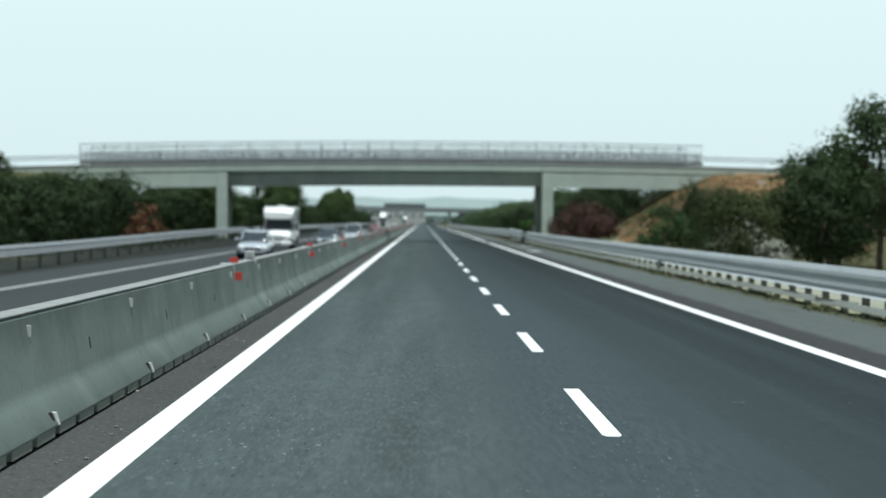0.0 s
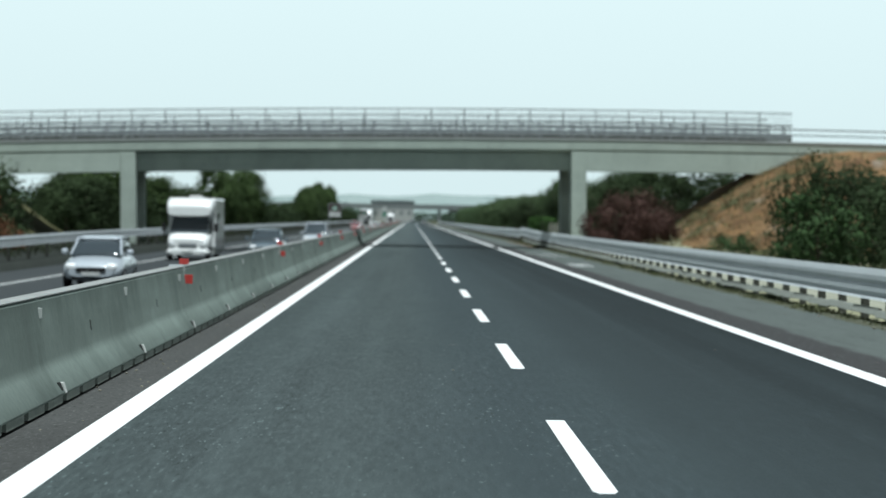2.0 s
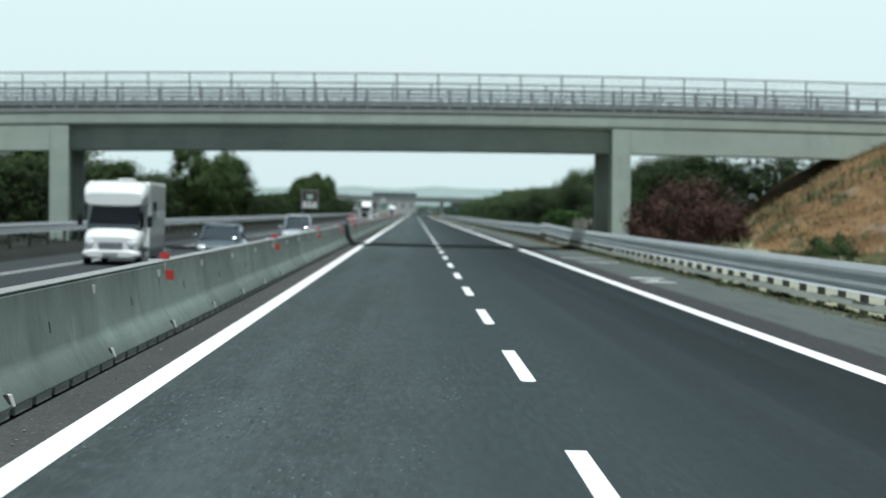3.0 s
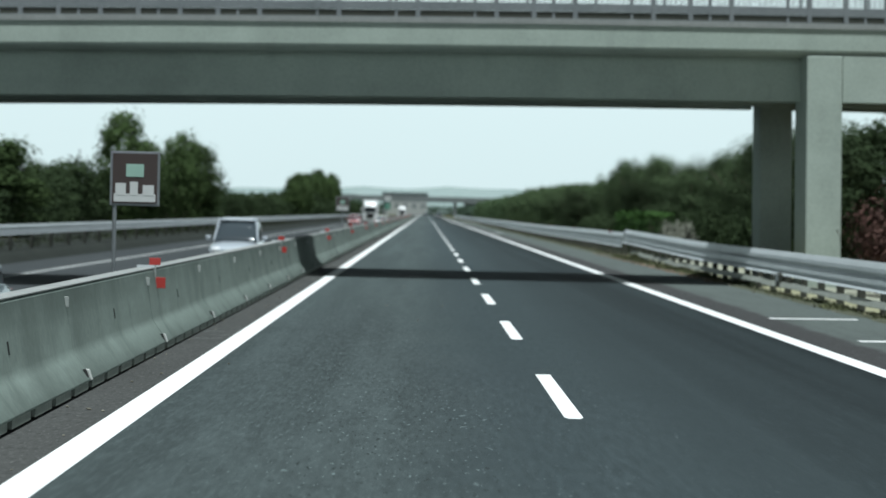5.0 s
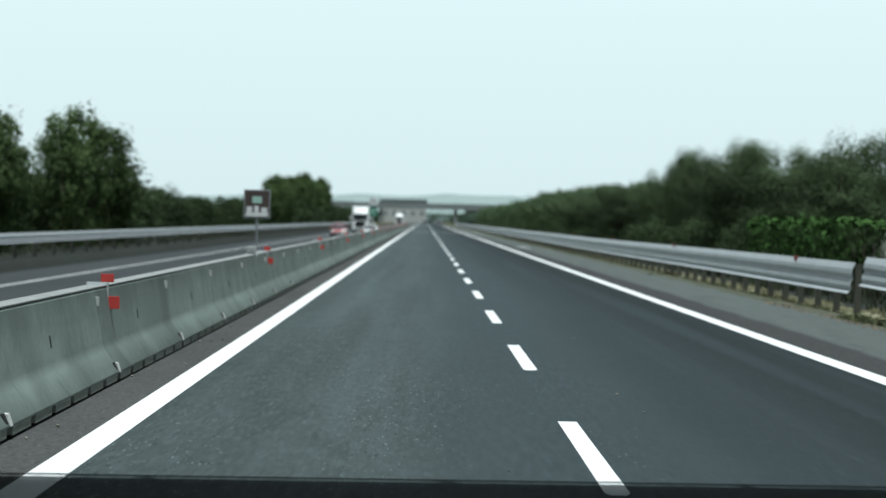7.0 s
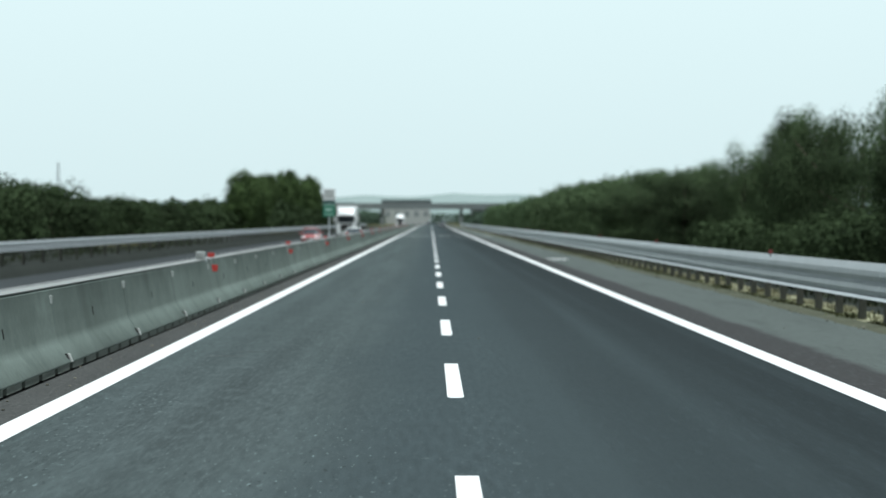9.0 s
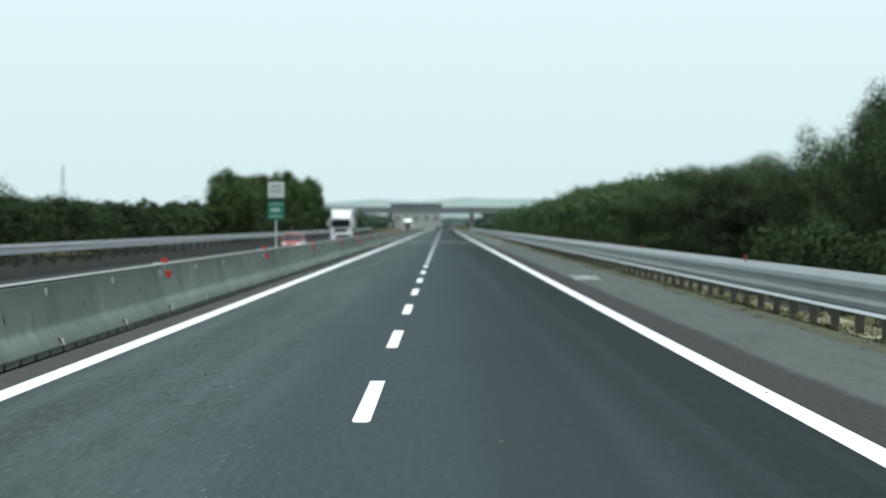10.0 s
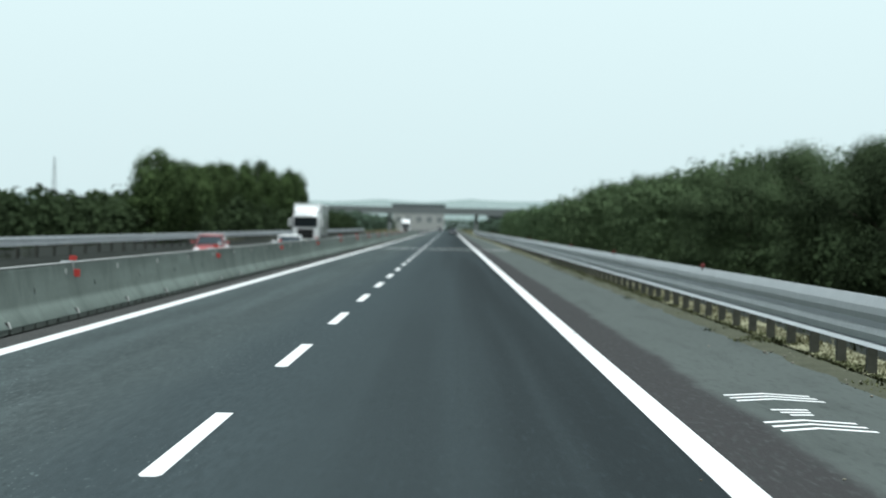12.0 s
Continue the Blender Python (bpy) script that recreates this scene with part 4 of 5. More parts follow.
# ---- far distance ----
def hills():
    """A low ridge on the horizon."""
    bm = bmesh.new()
    prev = None
    for i in range(121):
        x = -1500 + 25 * i
        h = 26 + 9 * noise.noise((x * 0.004, 1.3, 0)) + 4 * noise.noise((x * 0.02, 5.0, 0))
        cur = [bm.verts.new((x, 2600, -5)), bm.verts.new((x, 2640, h * 0.7)), bm.verts.new((x, 2800, h)), bm.verts.new((x, 3300, -5))]
        if prev:
            for a in range(3):
                bm.faces.new((prev[a], cur[a], cur[a + 1], prev[a + 1]))
        prev = cur
    return tagged(part("hills", bm, HILL), "hills on the horizon, painted pale for haze", "hills", kind="structure")


hills()
# greys with the distance haze painted in
HAZE_TINT = mat("hazy_concrete", (0.17, 0.19, 0.19), (0.24, 0.26, 0.26), 0.9, 0, 1, 0.05, 0)
HAZE_TINT_DARK = mat("hazy_dark", (0.07, 0.085, 0.085), (0.10, 0.115, 0.115), 0.9, 0, 1, 0.05, 0)


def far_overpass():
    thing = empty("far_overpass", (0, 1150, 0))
    part("deck", box(-70, 45, -4, 4, 6.2, 7.8, 0.1), HAZE_TINT, thing)
    part("parapet", box(-70, 45, -4.1, -3.8, 7.8, 8.7), HAZE_TINT, thing)
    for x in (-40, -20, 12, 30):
        part("pier", box(x - 0.7, x + 0.7, -3, 3, -1, 6.3, 0.1), HAZE_TINT, thing)
    return tagged(thing, "distant grey overpass across the road, haze painted into its colour", "bridge", kind="structure")


far_overpass()


def far_building(x, y, w, h, d, material):
    thing = empty("far_building", (x, y, -1))
    part("wall", box(-w / 2, w / 2, -d / 2, d / 2, 0, h, 0.2), material, thing)
    part("roof", box(-w / 2 - 0.5, w / 2 + 0.5, -d / 2 - 0.5, d / 2 + 0.5, h, h + 3.0), HAZE_TINT_DARK, thing)
    for i in range(int(w / 5)):
        part("window", box(-w / 2 + 1.5 + 5 * i, -w / 2 + 4 + 5 * i, -d / 2 - 0.08, -d / 2, h * 0.45, h * 0.7), HAZE_TINT, thing)
    return tagged(thing, "low building far behind the road, haze painted into its colour", "building")


# wall colour raised towards the tone of the haze
HAZE_TINT_WALL = mat("hazy_pale_wall", (0.34, 0.35, 0.33), (0.42, 0.43, 0.41), 0.9, 0, 1, 0.05, 0)
far_building(-13, 1420, 25, 10.5, 18, HAZE_TINT_WALL)
far_building(-46, 1300, 18, 8, 12, HAZE_TINT)
far_building(28, 1380, 16, 8, 12, HAZE_TINT)


def lattice_mast(x, y, h):
    thing = empty("lattice_mast", (x, y, -1))
    bm = bmesh.new()
    for sx in (-1, 1):
        for sy in (-1, 1):
            add_rod(bm, (sx * 2.2, sy * 2.2, 0), (sx * 0.3, sy * 0.3, h), 0.14, 0.08, 5)
    part("legs", bm, RAIL_GREY, thing)
    bm = bmesh.new()
    for i in range(9):
        z, z2 = h * i / 9, h * (i + 1) / 9
        w, w2 = 2.2 - 1.9 * i / 9, 2.2 - 1.9 * (i + 1) / 9
        for sy in (-1, 1):
            add_rod(bm, (-w, sy * w, z), (w2, sy * w2, z2), 0.06, None, 4)
            add_rod(bm, (w, sy * w, z), (-w2, sy * w2, z2), 0.06, None, 4)
    part("bracing", bm, RAIL_GREY, thing)
    return tagged(thing, "thin grey lattice mast far beyond the trees", "mast")


lattice_mast(-250, 1750, 42)


# ---- the bank beside the overpass ----
def bank(name, x0, x1, label):
    xs = [x0 + (x1 - x0) * i / 44 for i in range(45)]
    ys = [170 + 1.0 * i for i in range(46)]
    def z(x, y):
        g = ground_height(x, y)
        return g + 0.05 + 0.22 * noise.noise((x * 0.9, y * 0.9, 8)) * ramp(g, 0.2, 1.5) + (-0.5 if g < 0.15 else 0)
    return tagged(sheet(name, xs, ys, z, EARTH), label, "earth bank", kind="structure")


bank("embankment", 10.5, 33, "bare orange-brown earth bank under the bridge end")
# weedy ground with the shade of trees and rail mixed into its colour
SHADE_TONED_VERGE = mat("dark_verge", (0.017, 0.020, 0.018), (0.034, 0.038, 0.033), 0.95, 0, 4, 0.4, 0.5)
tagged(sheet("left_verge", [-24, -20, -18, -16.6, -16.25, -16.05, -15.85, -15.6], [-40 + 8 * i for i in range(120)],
             lambda x, y: (-0.40 + (opp_rail_base(y) + 0.40) * ramp(-x, 15.6, 16.2) + 0.03 if x > -17 else ground_height(x, y) + 0.06) + 0.03 * noise.noise((x, y * 0.7, 4)) - (0.12 if x > -15.7 else 0), SHADE_TONED_VERGE), "weedy verge behind the far guard rail, darkened in colour as shade", "verge", kind="structure")
GRAVEL = mat("gravel_edge", (0.046, 0.052, 0.036), (0.105, 0.108, 0.076), 0.95, 0, 28, 1.5, 0.8)
edge_y = [-40 + 0.6 * i for i in range(900)]
tagged(sheet("gravel_edge", [6.55, 6.72, 6.86, 7.0, 7.12], edge_y,
             lambda x, y: 0.016 + 0.012 * noise.noise((x * 3, y * 1.3, 2)) + 0.012 * (x - 6.55) - (0.055 if x < 6.6 else 0.0) - (0.03 * max(0.0, noise.noise((2.0, y * 0.45, 5)) + 0.15) * 2 if x < 6.8 else 0),
             GRAVEL), "grey gravel and dirt along the edge of the shoulder", "gravel", kind="structure")
GUTTER = mat("pale_gutter", (0.19, 0.195, 0.15), (0.33, 0.335, 0.27), 0.9, 0, 8, 1.0, 0.3)
tagged(sheet("gutter", [7.9, 8.1, 8.6, 9.2, 9.9, 10.1], [-40 + 4.0 * i for i in range(67)],
             lambda x, y: ground_height(x, y) + (0.11 if 8 < x < 10 else -0.05), GUTTER), "pale concrete gutter behind the guard rail", "gutter", kind="structure")
verge = sheet("verge", [6.96, 7.05, 7.4, 8, 9, 10, 12, 14.5], [-40 + 6 * i for i in range(46)],
              lambda x, y: ground_height(x, y) + 0.02 + 0.05 * noise.noise((x, y * 0.7, 0)) - (0.02 if x < 7 else 0), DRY_BANK)
tagged(verge, "pale dry grass verge behind the guard rail", "verge", kind="structure")
narrow = sheet("dry_verge", [6.96, 7.05, 7.3, 7.6, 7.9, 8.15], [230 + 3 * i for i in range(200)],
               lambda x, y: ground_height(x, y) + 0.02 + 0.05 * noise.noise((x, y * 0.7, 0)) - (0.02 if x < 7 else 0), DRY_BANK)
tagged(narrow, "narrow strip of pale dry grass behind the guard rail posts", "verge", kind="structure")
# weeds and the shade before the trees, both put into one dark colour
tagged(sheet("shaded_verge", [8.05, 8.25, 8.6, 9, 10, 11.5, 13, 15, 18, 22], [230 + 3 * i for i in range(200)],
             lambda x, y: ground_height(x, y) + 0.03 + 0.10 * noise.noise((x * 0.6, y * 0.5, 6)) - (0.04 if x < 8.2 else 0), SHADE_TONED_VERGE), "weedy ground in front of the roadside trees, darkened in colour as shade", "verge", kind="structure")


# ---- weeds and litter along the verge ----
def tufts(name, label, material, count, y0, y1, x0, x1, tall, seed, spread=0.07):
    rnd = random.Random(seed)
    vs, fs = [], []
    for i in range(count):
        y = rnd.uniform(y0, y1)
        if noise.noise((0.0, y * 0.35, seed)) < -0.15 and rnd.random() < 0.75:
            continue
        x = rnd.triangular(x0, x1, x0 + (x1 - x0) * 0.3)
        mound = 0.5 + 2.0 * max(0.0, noise.noise((7.0, y * 0.28, seed)))
        z = max(ground_height(x, y), -0.06) + 0.02
        for b in range(7):
            a, h = rnd.uniform(0, 6.283), tall * mound * rnd.uniform(0.35, 1.0)
            dx, dy = math.cos(a), math.sin(a)
            px, py = x + rnd.gauss(0, spread), y + rnd.gauss(0, spread)
            lean = h * rnd.uniform(0.15, 0.8)
            w = rnd.uniform(0.008, 0.022)
            k = len(vs)
            vs += [(px - dy * w, py + dx * w, z), (px + dy * w, py - dx * w, z), (px + dx * lean * 0.5 + dy * w * 0.7, py + dy * lean * 0.5 - dx * w * 0.7, z + h * 0.7),
                   (px + dx * lean * 0.5 - dy * w * 0.7, py + dy * lean * 0.5 + dx * w * 0.7, z + h * 0.7), (px + dx * lean, py + dy * lean, z + h * 0.85)]
            fs += [(k, k + 1, k + 2, k + 3), (k + 3, k + 2, k + 4)]
    me = bpy.data.meshes.new(name)
    me.from_pydata(vs, [], fs)
    me.materials.append(material)
    return tagged(new(name, me), label, "grass", kind="stuff")


tufts("green_weeds", "low green weeds along the guard rail", LOW_WEED, 9000, 20, 228, 6.74, 7.12, 0.125, 3)
tufts("dry_weeds", "dry yellow grass under the guard rail", DRY, 1500, 20, 228, 6.85, 7.6, 0.07, 4)
tufts("rank_weeds", "rank dark weeds through the end of the lower rail", LOW_WEED, 2600, 199, 226, 6.86, 7.35, 0.27, 31)
tufts("foot_weeds", "dark weeds round the feet of the guard rail", DARK_WEED, 6500, 20, 228, 6.95, 7.4, 0.12, 33)
tufts("dry_grass", "dry straw-coloured grass behind the guard rail posts", DRY, 3000, 228, 400, 7.5, 8.2, 0.10, 6)
tufts("post_weeds", "low green weeds round the feet of the guard rail posts", LOW_WEED, 5200, 228, 430, 7.0, 7.62, 0.085, 27)
tufts("shaded_weeds", "dark green weeds in front of the roadside trees", DARK_WEED, 4200, 230, 420, 8.2, 12.5, 0.42, 19, 0.16)
tufts("verge_weeds", "thin green weeds along the edge of the shoulder", LOW_WEED, 7500, 228, 430, 6.62, 7.22, 0.05, 9)
tufts("edge_clumps", "dark dirt-caught clumps of weed along the shoulder edge", DARK_WEED, 1700, 228, 430, 6.52, 6.95, 0.07, 35)
tufts("bank_grass", "tall dry grass in front of the earth bank", DRY, 3500, 60, 188, 10.4, 14, 0.7, 12)
tufts("slope_grass", "dry brown grass on the earth bank", BROWN_GRASS, 2000, 174, 190, 11, 27, 0.32, 17, 0.2)
tufts("slope_weeds", "green weeds on the earth bank", WEED, 900, 174, 189, 12, 26, 0.6, 18, 0.25)
tufts("left_verge_grass", "dark green grass behind the far guard rail", DARK_WEED, 1800, 50, 420, -20.5, -16.4, 0.5, 15, 0.15)


def litter(name, label, material, count, y0, y1, x0, x1, seed, size):
    rnd = random.Random(seed)
    bm = bmesh.new()
    for i in range(count):
        s = size * rnd.uniform(0.4, 1.3)
        m = Matrix.Translation((rnd.uniform(x0, x1), rnd.uniform(y0, y1), s * 0.25)) @ Euler((rnd.uniform(-0.3, 0.3), rnd.uniform(-0.3, 0.3), rnd.uniform(0, 6))).to_matrix().to_4x4() @ Matrix.Diagonal((s * rnd.uniform(0.6, 1.5), s, s * 0.5, 1))
        bmesh.ops.create_icosphere(bm, subdivisions=1, radius=0.5, matrix=m)
    return tagged(part(name, bm, material), label, "litter", kind="stuff")


STONE = mat("pale_stone", (0.11, 0.105, 0.085), (0.24, 0.23, 0.19), 0.9, 0, 20, 3, 0.3, island=0.3)
litter("verge_stones", "small stones and crumbs along the shoulder edge", STONE, 800, 30, 420, 6.55, 7.3, 21, 0.055)
RUST_STONE = mat("rusty_stone", (0.13, 0.085, 0.060), (0.30, 0.235, 0.18), 0.9, 0, 20, 3, 0.3, island=0.4)
litter("rubble", "rust-brown and pale rubble at the shoulder edge", RUST_STONE, 420, 193, 216, 6.50, 7.15, 24, 0.075)
litter("sandy_crumbs", "sandy crumbs along the shoulder edge", RUST_STONE, 420, 214, 236, 6.45, 7.1, 25, 0.045)
litter("barrier_crumbs", "small stones along the foot of the barrier", STONE, 420, 15, 330, -4.45, -3.95, 22, 0.032)
litter("road_crumbs", "tiny pale stones lying on the road", STONE, 120, 15, 390, -3.5, 6.5, 23, 0.03)


# ---- painted marks ----
def slanted(points, width, z=0.004):
    """A painted stroke along points on the ground."""
    bm = bmesh.new()
    left, right = [], []
    for i, (x, y) in enumerate(points):
        left.append(bm.verts.new((x, y + width / 2, z)))
        right.append(bm.verts.new((x, y - width / 2, z)))
    for i in range(len(points) - 1):
        bm.faces.new((right[i], right[i + 1], left[i + 1], left[i]))
    ext = bmesh.ops.extrude_face_region(bm, geom=bm.faces[:])
    for v in ext["geom"]:
        if isinstance(v, bmesh.types.BMVert):
            v.co.z -= 0.003
    bmesh.ops.recalc_face_normals(bm, faces=bm.faces)
    return bm


def shoulder_symbol(y):
    thing = empty("shoulder_marking", (0, y, 0))
    for k, dy in enumerate((0.0, 0.42, 0.84)):
        s = 0.02 * k
        part("stroke", slanted([(4.98 - s, dy), (5.36, dy + 0.34), (5.84 - s, dy + 0.05)], 0.16), PAINT, thing)
        part("stroke", slanted([(5.22 + 0.05 * (2 - k), 1.75 + dy * 0.72), (5.55 + 0.02 * k, 1.80 + dy * 0.72)], 0.14), PAINT, thing)
        part("stroke", slanted([(5.02 - s, 3.45 + dy * 0.9), (5.45, 3.45 + dy * 0.9 + 0.36), (5.94 - s, 3.50 + dy * 0.9)], 0.16), PAINT, thing)
    return tagged(thing, "white painted symbol of triple strokes on the hard shoulder", "road marking", "shoulder symbols")


sym = shoulder_symbol(335.3)
copy_thing(sym, pose(0, 139.5, 0))
for y, a, b in ((171.4, 4.82, 6.45), (164.4, 5.08, 6.6), (162.2, 5.6, 5.95)):
    tagged(part("shoulder_bar", slanted([(a, y), (b, y + 0.3)], 0.30), PAINT), "white painted bar across the hard shoulder", "road marking", kind="structure")
tagged(part("deck_joint", box(-4.4, 6.9, 487.3, 489.8, -0.002, 0.003), CHIP), "pale strip across the road at an expansion joint", "road joint", kind="structure")
SCUFF = mat("scuffed_asphalt", (0.10, 0.11, 0.11), (0.20, 0.21, 0.205), 0.9, 0, 25, 2, 0.3)
for x0, x1, y, w in ((-4.35, -3.98, 161.2, 0.12), (-4.2, -3.95, 162.0, 0.08), (-4.38, -4.1, 162.9, 0.10), (-3.1, -2.6, 265.5, 0.08), (-2.75, -2.4, 266.4, 0.06), (-2.2, -1.95, 232.5, 0.05), (-2.6, -2.3, 133.4, 0.06), (1.5, 1.65, 22.5, 0.06), (-2.3, -2.15, 53.5, 0.06), (-0.75, -0.6, 83.5, 0.08)):
    tagged(part("scuff", slanted([(x0, y), (x0 * 0.7 + x1 * 0.3, y + 0.10), (x0 * 0.4 + x1 * 0.6, y + 0.04), (x1, y + 0.16)], w * 0.45), SCUFF), "pale scrape on the asphalt", "scuff mark", kind="structure")


# ---- signs on the barrier ----
SIGN_GREY = plain("sign_grey", (0.34, 0.36, 0.34), 0.5)
SIGN_DARK = plain("sign_dark", (0.05, 0.035, 0.032), 0.5)
SIGN_WHITE = plain("sign_white", (0.55, 0.56, 0.55), 0.5)
SIGN_GREEN = plain("sign_green", (0.03, 0.16, 0.10), 0.5)
SIGN_DEEP = plain("sign_deep_green", (0.012, 0.060, 0.055), 0.5)
SIGN_PALE = plain("sign_pale_green", (0.30, 0.45, 0.38), 0.5)


def distance_sign(y, label, shift, low):
    """A small panel on a post that stands behind the barrier; shift: how far the panel sits off the post."""
    thing = empty("distance_sign", (-5.20, y, 0))
    part("post", add_rod(bmesh.new(), (0, 0.03, 0), (0, 0.03, low + 0.66), 0.026), RAIL_GREY, thing)
    part("arm", box(min(0, shift), max(0, shift) + 0.02, 0.02, 0.04, low + 0.3, low + 0.34), RAIL_GREY, thing)
    part("frame", box(shift - 0.31, shift + 0.31, -0.005, 0.02, low, low + 0.68, 0.01), RAIL_GREY, thing)
    part("panel", box(shift - 0.28, shift + 0.28, -0.011, -0.005, low + 0.03, low + 0.65), SIGN_DARK, thing)
    part("upper_field", box(shift - 0.11, shift + 0.11, -0.016, -0.011, low + 0.36, low + 0.52, 0.003), SIGN_PALE, thing)
    part("lower_field", box(shift - 0.26, shift + 0.26, -0.014, -0.011, low + 0.05, low + 0.15), SIGN_WHITE, thing)
    for x, w, h in ((-0.24, 0.13, 0.15), (-0.06, 0.10, 0.17), (0.10, 0.14, 0.13)):
        part("figure_bar", box(shift + x, shift + x + w, -0.017, -0.012, low + 0.13, low + 0.13 + h, 0.002), SIGN_WHITE, thing)
    return tagged(thing, label, "road sign", "barrier signs")


distance_sign(159.6, "small square dark sign with white bars on a thin post", 0.25, 1.73)
distance_sign(237.0, "small square dark sign with white bars on a thin post", 0.0, 1.68)


def double_sign(y):
    thing = empty("direction_sign", (BAR_X, y, 0.96))
    part("post", add_rod(bmesh.new(), (0, 0.03, 0), (0, 0.03, 2.2), 0.03), STEEL, thing)
    part("upper_panel", box(-0.27, 0.27, -0.005, 0.02, 1.66, 2.18, 0.01), SIGN_WHITE, thing, "white upper panel")
    for z, w in ((2.00, 0.17), (1.84, 0.19)):
        part("bar", box(-w, w, -0.010, -0.005, z, z + 0.07), SIGN_GREY, thing)
    part("middle_panel", box(-0.27, 0.27, -0.005, 0.02, 1.53, 1.66, 0.006), SIGN_DEEP, thing, "dark green strip")
    part("lower_panel", box(-0.27, 0.27, -0.005, 0.02, 0.94, 1.50, 0.01), SIGN_GREEN, thing, "green lower panel")
    part("border", box(-0.25, 0.25, -0.009, -0.005, 1.44, 1.47), SIGN_PALE, thing)
    part("bar", box(-0.17, 0.13, -0.010, -0.005, 1.20, 1.32), SIGN_PALE, thing)
    part("bar", box(-0.20, 0.20, -0.010, -0.005, 1.03, 1.07), SIGN_PALE, thing)
    return tagged(thing, "white and green double sign on a barrier post", "road sign", "barrier signs")


double_sign(337.0)


# ---- vehicles ----
GLASS = bpy.data.materials.new("dark_glass")
GLASS.use_nodes = True
GLASS.node_tree.nodes["Principled BSDF"].inputs["Base Color"].default_value = (0.045, 0.056, 0.064, 1)
GLASS.node_tree.nodes["Principled BSDF"].inputs["Roughness"].default_value = 0.08
LAMP = plain("lamp_glass", (0.75, 0.77, 0.78), 0.1)
RIM = plain("alloy_rim", (0.45, 0.46, 0.47), 0.35, 0.8)
TAIL = plain("tail_lamp", (0.30, 0.02, 0.02), 0.25)


def paint(name, c):
    m = plain(name, c, 0.25, 0.0)
    m.node_tree.nodes["Principled BSDF"].inputs["Coat Weight"].default_value = 0.6
    return m


SILVER, PEARL, RED_CAR, DARK_CAR, BLUE_CAR = paint("silver_paint", (0.42, 0.46, 0.50)), paint("white_paint", (0.78, 0.79, 0.78)), paint("red_paint", (0.36, 0.12, 0.12)), plain("dark_paint", (0.022, 0.024, 0.028), 0.6), paint("grey_blue_paint", (0.11, 0.14, 0.16))


def loft(stations, seg=20, power=3.2):
    """Rounded sections along y: (y, half width, z low, z high)."""
    bm = bmesh.new()
    rings = []
    for y, w, a, b in stations:
        ring = []
        for i in range(seg):
            t = 6.28318 * i / seg
            c, s = math.cos(t), math.sin(t)
            x = w * math.copysign(abs(c) ** (2 / power), c)
            z = (a + b) / 2 + (b - a) / 2 * math.copysign(abs(s) ** (2 / power), s)
            ring.append(bm.verts.new((x, y, z)))
        rings.append(ring)
    for r0, r1 in zip(rings, rings[1:]):
        for i in range(seg):
            j = (i + 1) % seg
            bm.faces.new((r0[i], r0[j], r1[j], r1[i]))
    bm.faces.new(rings[0])
    bm.faces.new(rings[-1])
    bmesh.ops.recalc_face_normals(bm, faces=bm.faces)
    for f in bm.faces:
        f.smooth = len(f.verts) == 4
    return bm


def wheel(thing, x, y, r, w, side):
    bm = bmesh.new()
    m = Matrix.Translation((x, y, r)) @ Matrix.Rotation(math.pi / 2, 4, "Y")
    bmesh.ops.create_cone(bm, cap_ends=True, segments=24, radius1=r, radius2=r, depth=w, matrix=m)
    bmesh.ops.bevel(bm, geom=[e for e in bm.edges if len(e.link_faces) == 2 and e.calc_face_angle() > 1], offset=0.03, segments=2, affect="EDGES")
    wh = part("wheel", bm, BLACK, thing, "black rubber tyre")
    bm = bmesh.new()
    m = Matrix.Translation((x + side * w * 0.46, y, r)) @ Matrix.Rotation(math.pi / 2, 4, "Y")
    bmesh.ops.create_cone(bm, cap_ends=True, segments=20, radius1=r * 0.64, radius2=r * 0.58 if side > 0 else r * 0.64, depth=w * 0.12, matrix=m)
    part("rim", bm, RIM, wh)


